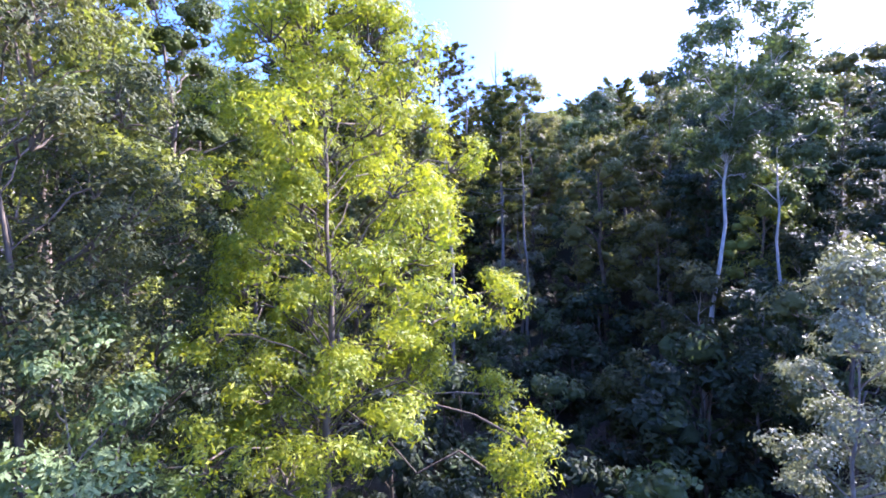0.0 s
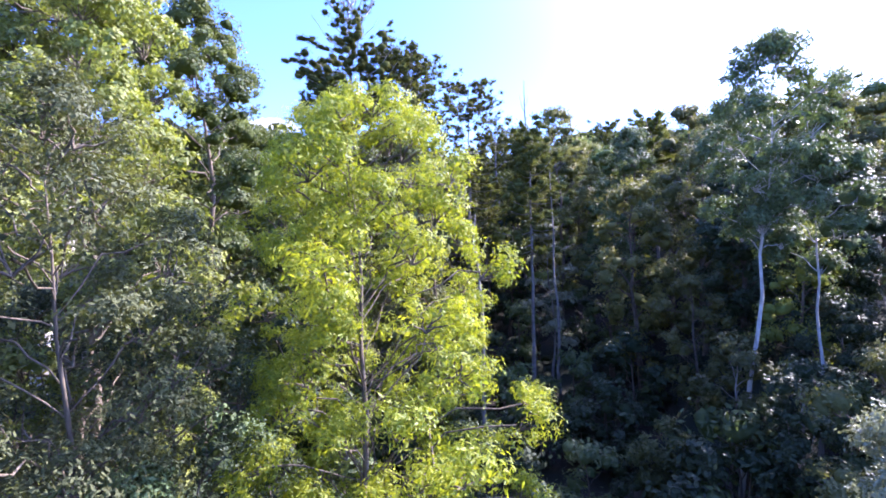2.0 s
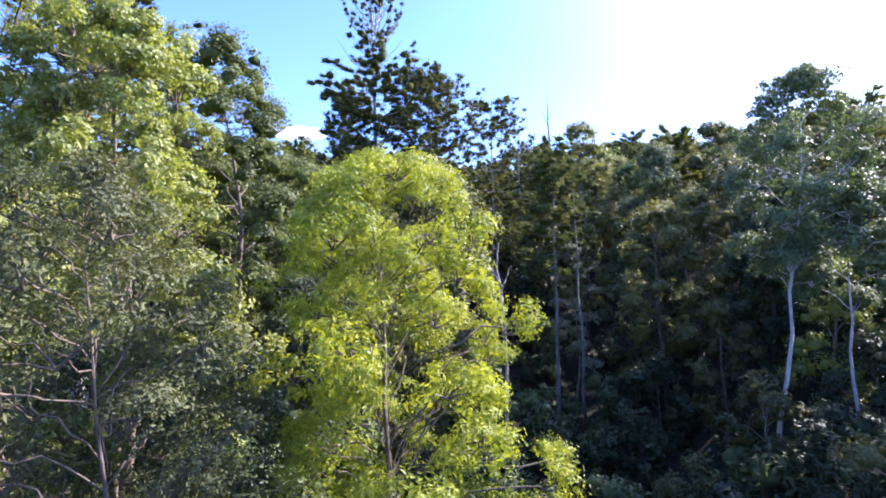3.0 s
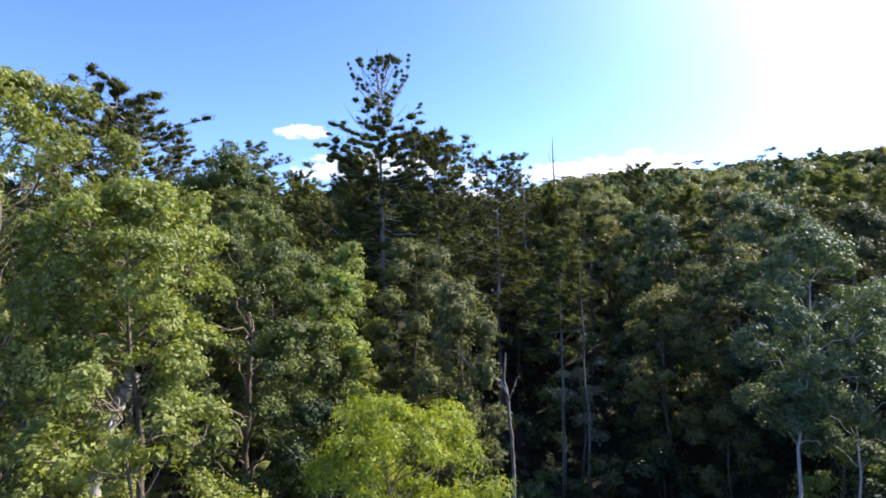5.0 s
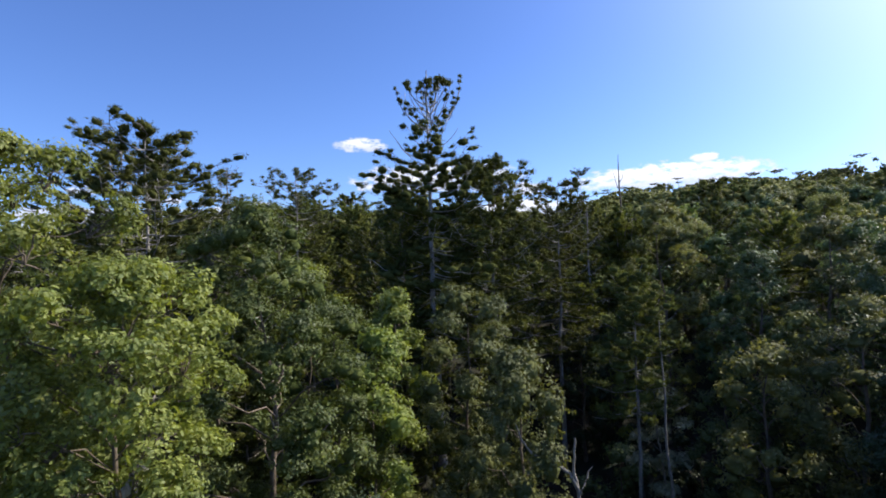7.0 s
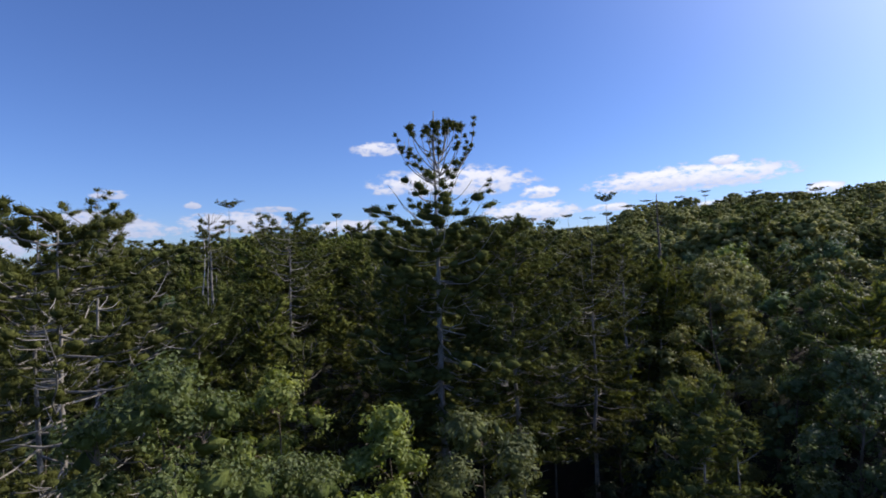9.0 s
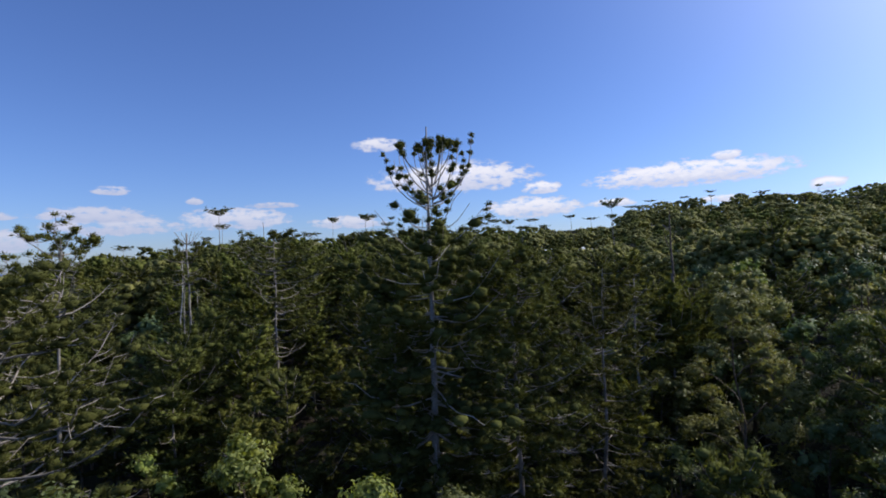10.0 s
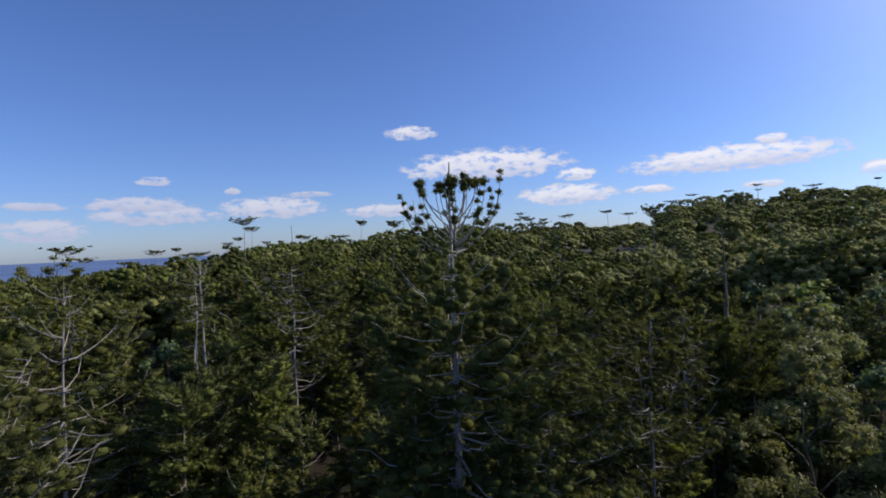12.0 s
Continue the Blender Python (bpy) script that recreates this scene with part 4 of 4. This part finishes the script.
def kinds():
    made = {"broad": [], "broad_far": [], "pine": [], "pine_far": [], "bush": [], "umbrella": []}
    for k, (leaf, label) in enumerate(BROADS):
        made["broad"].append(broadleaf("forest_tree", label, 13.5, 3.5, 60 + k, leaf, "brown", clear=0.10, trunk_r=0.2, clumps=92, leaves=6400,
                                       size=0.21, slim=0.5, clump_r=0.85, top=0.5, lobes=17, lobe_r=1.35, twigs=12))
        made["broad_far"].append(broadleaf("forest_tree", label, 13.5, 3.7, 70 + k, leaf, "brown", clear=0.22, trunk_r=0.2, clumps=60, leaves=1500,
                                           size=0.34, slim=0.5, clump_r=0.95, top=0.5, lobes=11, lobe_r=1.45, twigs=10, fine=False))
    for k, (leaf, label, n) in enumerate(PINES):
        shape = (lambda h: 0.45 + 0.55 * (1 - h)) if k % 2 else (lambda h: 0.8 if h < 0.8 else 0.6)
        made["pine"].append(pine("hoop_pine", label, 14.5, 80 + k, clear=0.22, whorls=n, arms=7, reach=3.3, trunk_r=0.15, needle=0.35, each=23, light=True,
                                 tuft_r=0.42, bare=0.28, tip=7, stretch=1.8, leaf=leaf, slim=0.20, dead=0.12, profile=shape, steps=5, sides=5, pad=0.46, uneven=0.4, spread=0.17, vary=0.45, crook=0.05, dense=0.66))
        made["pine_far"].append(pine("hoop_pine", label, 14.5, 85 + k, clear=0.35, whorls=n - 1, arms=7, reach=3.5, trunk_r=0.15, needle=0.45, each=17, light=True,
                                     tuft_r=0.52, bare=0.28, tip=5, stretch=1.8, leaf=leaf, slim=0.22, dead=0.12, profile=shape, steps=4, sides=4, pad=0.46, uneven=0.4, spread=0.18, vary=0.45, crook=0.05, arm_r=0.05, ends=0.03, dense=0.70))
    # two of three bushes carry the shade under the trees in their leaf colour
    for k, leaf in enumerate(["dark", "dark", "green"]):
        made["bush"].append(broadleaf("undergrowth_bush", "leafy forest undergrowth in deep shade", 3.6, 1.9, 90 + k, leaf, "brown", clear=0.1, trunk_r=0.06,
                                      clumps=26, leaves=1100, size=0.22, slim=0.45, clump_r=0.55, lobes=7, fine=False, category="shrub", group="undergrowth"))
    for k in range(3):
        made["umbrella"].append(pine("umbrella_pine", "slim emergent pine with small flat umbrella crown", 20.0, 95 + k, clear=0.945, whorls=2, arms=8, reach=2.4,
                                     trunk_r=0.19, needle=0.36, each=9, tuft_r=0.42, bare=0.5, tip=3, steps=4, sides=5, arm_r=0.05, ends=0.03,
                                     lift=lambda h: 0.05 + 0.35 * (1 - h), profile=lambda h: 0.85 - 0.2 * h, group="emergent pines", pad=0.4, uneven=0.45))
    for group in made.values():
        for ob in group:
            ob.matrix_basis = SPOT
    return made


KINDS = kinds()
USED, COUNT = set(), {}
rng = np.random.default_rng(5)


def place(kind, x, y, scale, pick=None, tall_scale=1.0):
    group = KINDS[kind]
    k = int(rng.integers(len(group))) if pick is None else pick
    m = pose(x, y, float(height(x, y)) - 0.15, rng.normal(0, 1.5), rng.normal(0, 1.5), rng.uniform(0, 360))
    if (kind, k) in USED:
        ob = copy_thing(group[k], m)
    else:
        USED.add((kind, k))
        ob = group[k]
        ob.matrix_basis = m
    ob.scale = (scale, scale, scale * tall_scale)
    COUNT[kind] = COUNT.get(kind, 0) + 1
    return ob


def free(x, y, r):
    return all((x - a) ** 2 + (y - b) ** 2 > (r + c) ** 2 for a, b, c in TAKEN)


def scatter_forest():
    """Trees one by one over the slopes that the camera overlooks."""
    spots = []
    tries = 0
    while tries < 9000:
        tries += 1
        d = 8 + 86 * math.sqrt(rng.uniform())
        a = radians(rng.uniform(-80, 75))
        x, y = -2 + d * math.sin(a), 10 + d * math.cos(a)
        r = (1.55 if x > 4 else 1.7) + 0.011 * d
        if -8.5 < x < 8.5 and y < 27 or x < -6 and y < 13 or (x > 8 and y < 12) or not free(x, y, r * 0.75):
            continue
        if not -64 < math.degrees(math.atan2(x + 2, y - 6)) < 42 and d > 40:
            continue
        if any((x - p) ** 2 + (y - q) ** 2 < (r + s) ** 2 for p, q, s in spots):
            continue
        spots.append((x, y, r))
        near = "" if math.hypot(x + 2, y - 12) < 40 else "_far"
        piney = 0.80 * smooth(-x, -14, 6) * smooth(y, 36, 50) + 0.10 + 0.25 * smooth(y, 70, 100)
        if -3 < x < 9.5 and y < 49:
            place("bush", x, y, rng.uniform(1.2, 1.9))
            continue
        top = 12.8 + 1.6 * rng.uniform(-1, 1) - 1.2 * (x > 5 and y > 50) - 3.5 * (x > 8 and y < 33)
        if rng.uniform() < piney:
            place("pine" + near, x, y, top / 14.5 * rng.uniform(0.95, 1.1))
        else:
            place("broad" + near, x, y, top / 13.5 * rng.uniform(0.9, 1.05), int(rng.choice([0, 4, 2, 0, 4, 2])) if x > 6 and y > 34 else None)
    for _ in range(85):
        x, y = rng.uniform(-16, 24), rng.uniform(7, 44)
        if math.hypot(x + 1, y - 5) < 5.0 or not free(x, y, -1.0):
            continue
        place("bush", x, y, rng.uniform(0.6, 1.2))
    for x, y in [(-10.0, 18.0), (-8.6, 18.8), (-9.6, 20.2), (-8.0, 21.2), (-7.6, 17.4), (-10.4, 16.2), (-6.4, 23.4), (-8.2, 23.4), (0.2, 20.2), (-11.4, 18.8), (-3.2, 7.4), (-3.0, 8.4), (8.3, 17.6), (8.9, 18.6), (7.6, 18.8), (-3.7, 8.2), (-4.5, 8.9), (-3.9, 9.6), (-4.6, 10.4), (-5.6, 12.2), (-3.6, 13.4), (-0.8, 13.2), (1.2, 12.0), (3.2, 14.2), (5.2, 13.0), (6.4, 11.2), (-7.2, 10.4), (2.0, 16.5), (-2.2, 16.8)]:
        place("bush", x, y, rng.uniform(0.9, 1.3) * (1.25 if y > 16 else 1.0))


scatter_forest()
# two domed crowns that close the canopy on the hillside, and a smaller one behind them
for x, y, pick, size in [(13.6, 75.6, 2, 0.95), (15.8, 81.0, 3, 0.9), (11.6, 79.5, 4, 0.9), (13.6, 86.0, 2, 0.85)]:
    place("broad_far", x, y, size, pick)

# pines that crowd round the dead trunks: x, y, top
for x, y, top in [(-32.6, 48.6, 20.2), (-35.2, 50.4, 20.6), (-33.4, 52.0, 21.4), (5.2, 65.4, 22.2), (7.4, 66.4, 22.6), (3.4, 67.0, 22.6), (8.6, 68.6, 22.8)]:
    place("pine", x, y, tall(x, y, top) / 14.5)
# six unseen trees added round the start of the way to hold back sky light, then trees that fill gaps in the canopy: x,
# y, kind, top
for x, y, kind, top in [(-9.8, 1.2, 1, 15.0), (-11.5, -3.6, 0, 16.0), (-7.2, -7.4, 5, 15.0), (-14.2, 4.4, 1, 17.0), (-2.4, -11.0, 0, 14.0), (9.0, -9.0, 4, 13.0),
                        (13.2, 68.5, 2, 22.0), (11.6, 71.5, 4, 22.0), (0.6, 53.4, 1, 12.0), (2.6, 53.8, 5, 13.0)]:
    place("broad", x, y, tall(x, y, top) / 13.5, kind)
for x, y in [(-35.6, 63.0), (-33.0, 66.0), (-37.4, 65.0), (-38.6, 61.4)]:
    place("pine_far", x, y, 0.86, 1)
# slim pines that stand clear of the canopy: x, y, top, size
for x, y, top, size in [(-59.1, 88.9, 35.7, 0.85), (-79.1, 75.0, 32.1, 1.1), (-101.5, 110.0, 31.5, 0.9), (-119.4, 135.0, 32.3, 0.9), (-96.7, 120.0, 30.8, 1.0),
                        (-113.1, 150.0, 32.0, 0.9), (-73.0, 125.0, 33.6, 1.1), (-66.3, 130.0, 33.3, 1.2), (-57.9, 125.0, 36.2, 0.8), (-40.5, 105.0, 34.6, 0.85),
                        (-56.9, 160.0, 36.6, 0.9), (3.4, 111.6, 35.0, 0.85), (-27.2, 200.0, 37.2, 0.9), (-21.6, 220.0, 38.8, 0.9)]:
    place("umbrella", x, y, size, None, tall(x, y, top) / (20.0 * size))
# broader ones along the crest of the hill
for x, y, top, size in [(-6.7, 235, 40.4, 1.4), (0.6, 240, 39.2, 1.2), (17.0, 240, 43.0, 1.5), (24.6, 245, 45.2, 1.2), (33.4, 245, 43.6, 1.4), (36.4, 240, 45.4, 1.3),
                        (42.0, 250, 43.0, 1.2), (47.8, 250, 42.0, 1.3), (52.2, 245, 42.4, 1.0), (55.4, 235, 44.2, 0.9), (61.9, 235, 45.2, 1.4), (67.6, 240, 41.8, 1.2),
                        (78.4, 240, 43.8, 1.5), (79.8, 235, 42.6, 1.2), (95.1, 252, 44.3, 1.3), (29.5, 243, 44.0, 1.0)]:
    place("umbrella", x, y, size, None, tall(x, y, top) / (20.0 * size))
for k in range(48):
    d, a = rng.uniform(110, 240), radians(rng.uniform(-52, 30))
    x, y = d * math.sin(a), 14 + d * math.cos(a)
    crest = smooth(x, -30, 26) * smooth(y, 110, 240)
    place("umbrella", x, y, rng.uniform(0.62, 0.88), None, rng.uniform(0.92, 1.12) * (1 - 0.3 * crest))
print("forest", COUNT)


# ==== far woods ====
def far_woods(label, leaf, seed, share, to_right, domed=False):
    """Crowns beyond the single trees; the share changes from the seaward side to the hill."""
    rng = np.random.default_rng(seed)
    cs, rs, outs = [], [], []
    for _ in range(int(2150 * max(share, to_right))):
        d = 84 + 290 * rng.uniform() ** 1.6
        a = radians(rng.uniform(-62, 44))
        if rng.uniform() * max(share, to_right) > share + (to_right - share) * smooth(a, -0.25, 0.15):
            continue
        x, y = -2 + d * math.sin(a), 14 + d * math.cos(a)
        z = float(height(x, y))
        top = 12.0 + rng.uniform(-2.2, 1.6) - 4.5 * smooth(x, -30, 26) * smooth(y, 110, 240)
        wide = rng.uniform(2.6, 4.3) if domed else rng.uniform(1.9, 2.6)
        n = 26 if domed else 15
        # one dome of clumps a tree, closed at its top
        for k in range(n):
            turn, out = k * 2.4 + rng.normal(0, 0.25), math.sqrt((k + 0.3) / n)
            drop = wide * (1 - math.sqrt(1 - 0.92 * out ** 2)) * (0.85 if domed else 1.2)
            cs.append((x + wide * out * math.cos(turn), y + wide * out * math.sin(turn), z + top - drop - rng.uniform(0, 0.3 if domed else 0.8)))
            rs.append(rng.uniform(0.62, 0.92) if domed else rng.uniform(0.5, 0.85))
            outs.append((out * math.cos(turn), out * math.sin(turn), 1.1))
        for _ in range(2):
            cs.append((x + rng.normal(0, 1.2), y + rng.normal(0, 1.2), z + top - rng.uniform(3.0, 5.0)))
            rs.append(rng.uniform(1.7, 2.4))
            outs.append((rng.normal(), rng.normal(), 0.6))
    cs, rs = np.array(cs), np.array(rs)
    v, f = both(foliage(cs, rs, len(cs) * 7, rng, 0.42, 0.40, unit(np.array(outs)), 0.1, 0.7, 7, 0.25, core=0),
                hearts(cs, rs, rng, 0.75, 0.88, None, 1.0, 0.42, SPINDLE))
    ob = mesh_object("far_woods", v, f, LEAF[leaf], None, "", True, HEART[leaf])
    tagged(ob, label, "woods", kind="stuff")


far_woods("far forest canopy of dark pines on the ridge", "pine", 9, 0.58, 0.10)
far_woods("far canopy of olive broad-leaved trees on the ridge", "olive", 10, 0.12, 0.64, True)
far_woods("far canopy of fresh green pines on the ridge", "pinelight", 11, 0.30, 0.18)
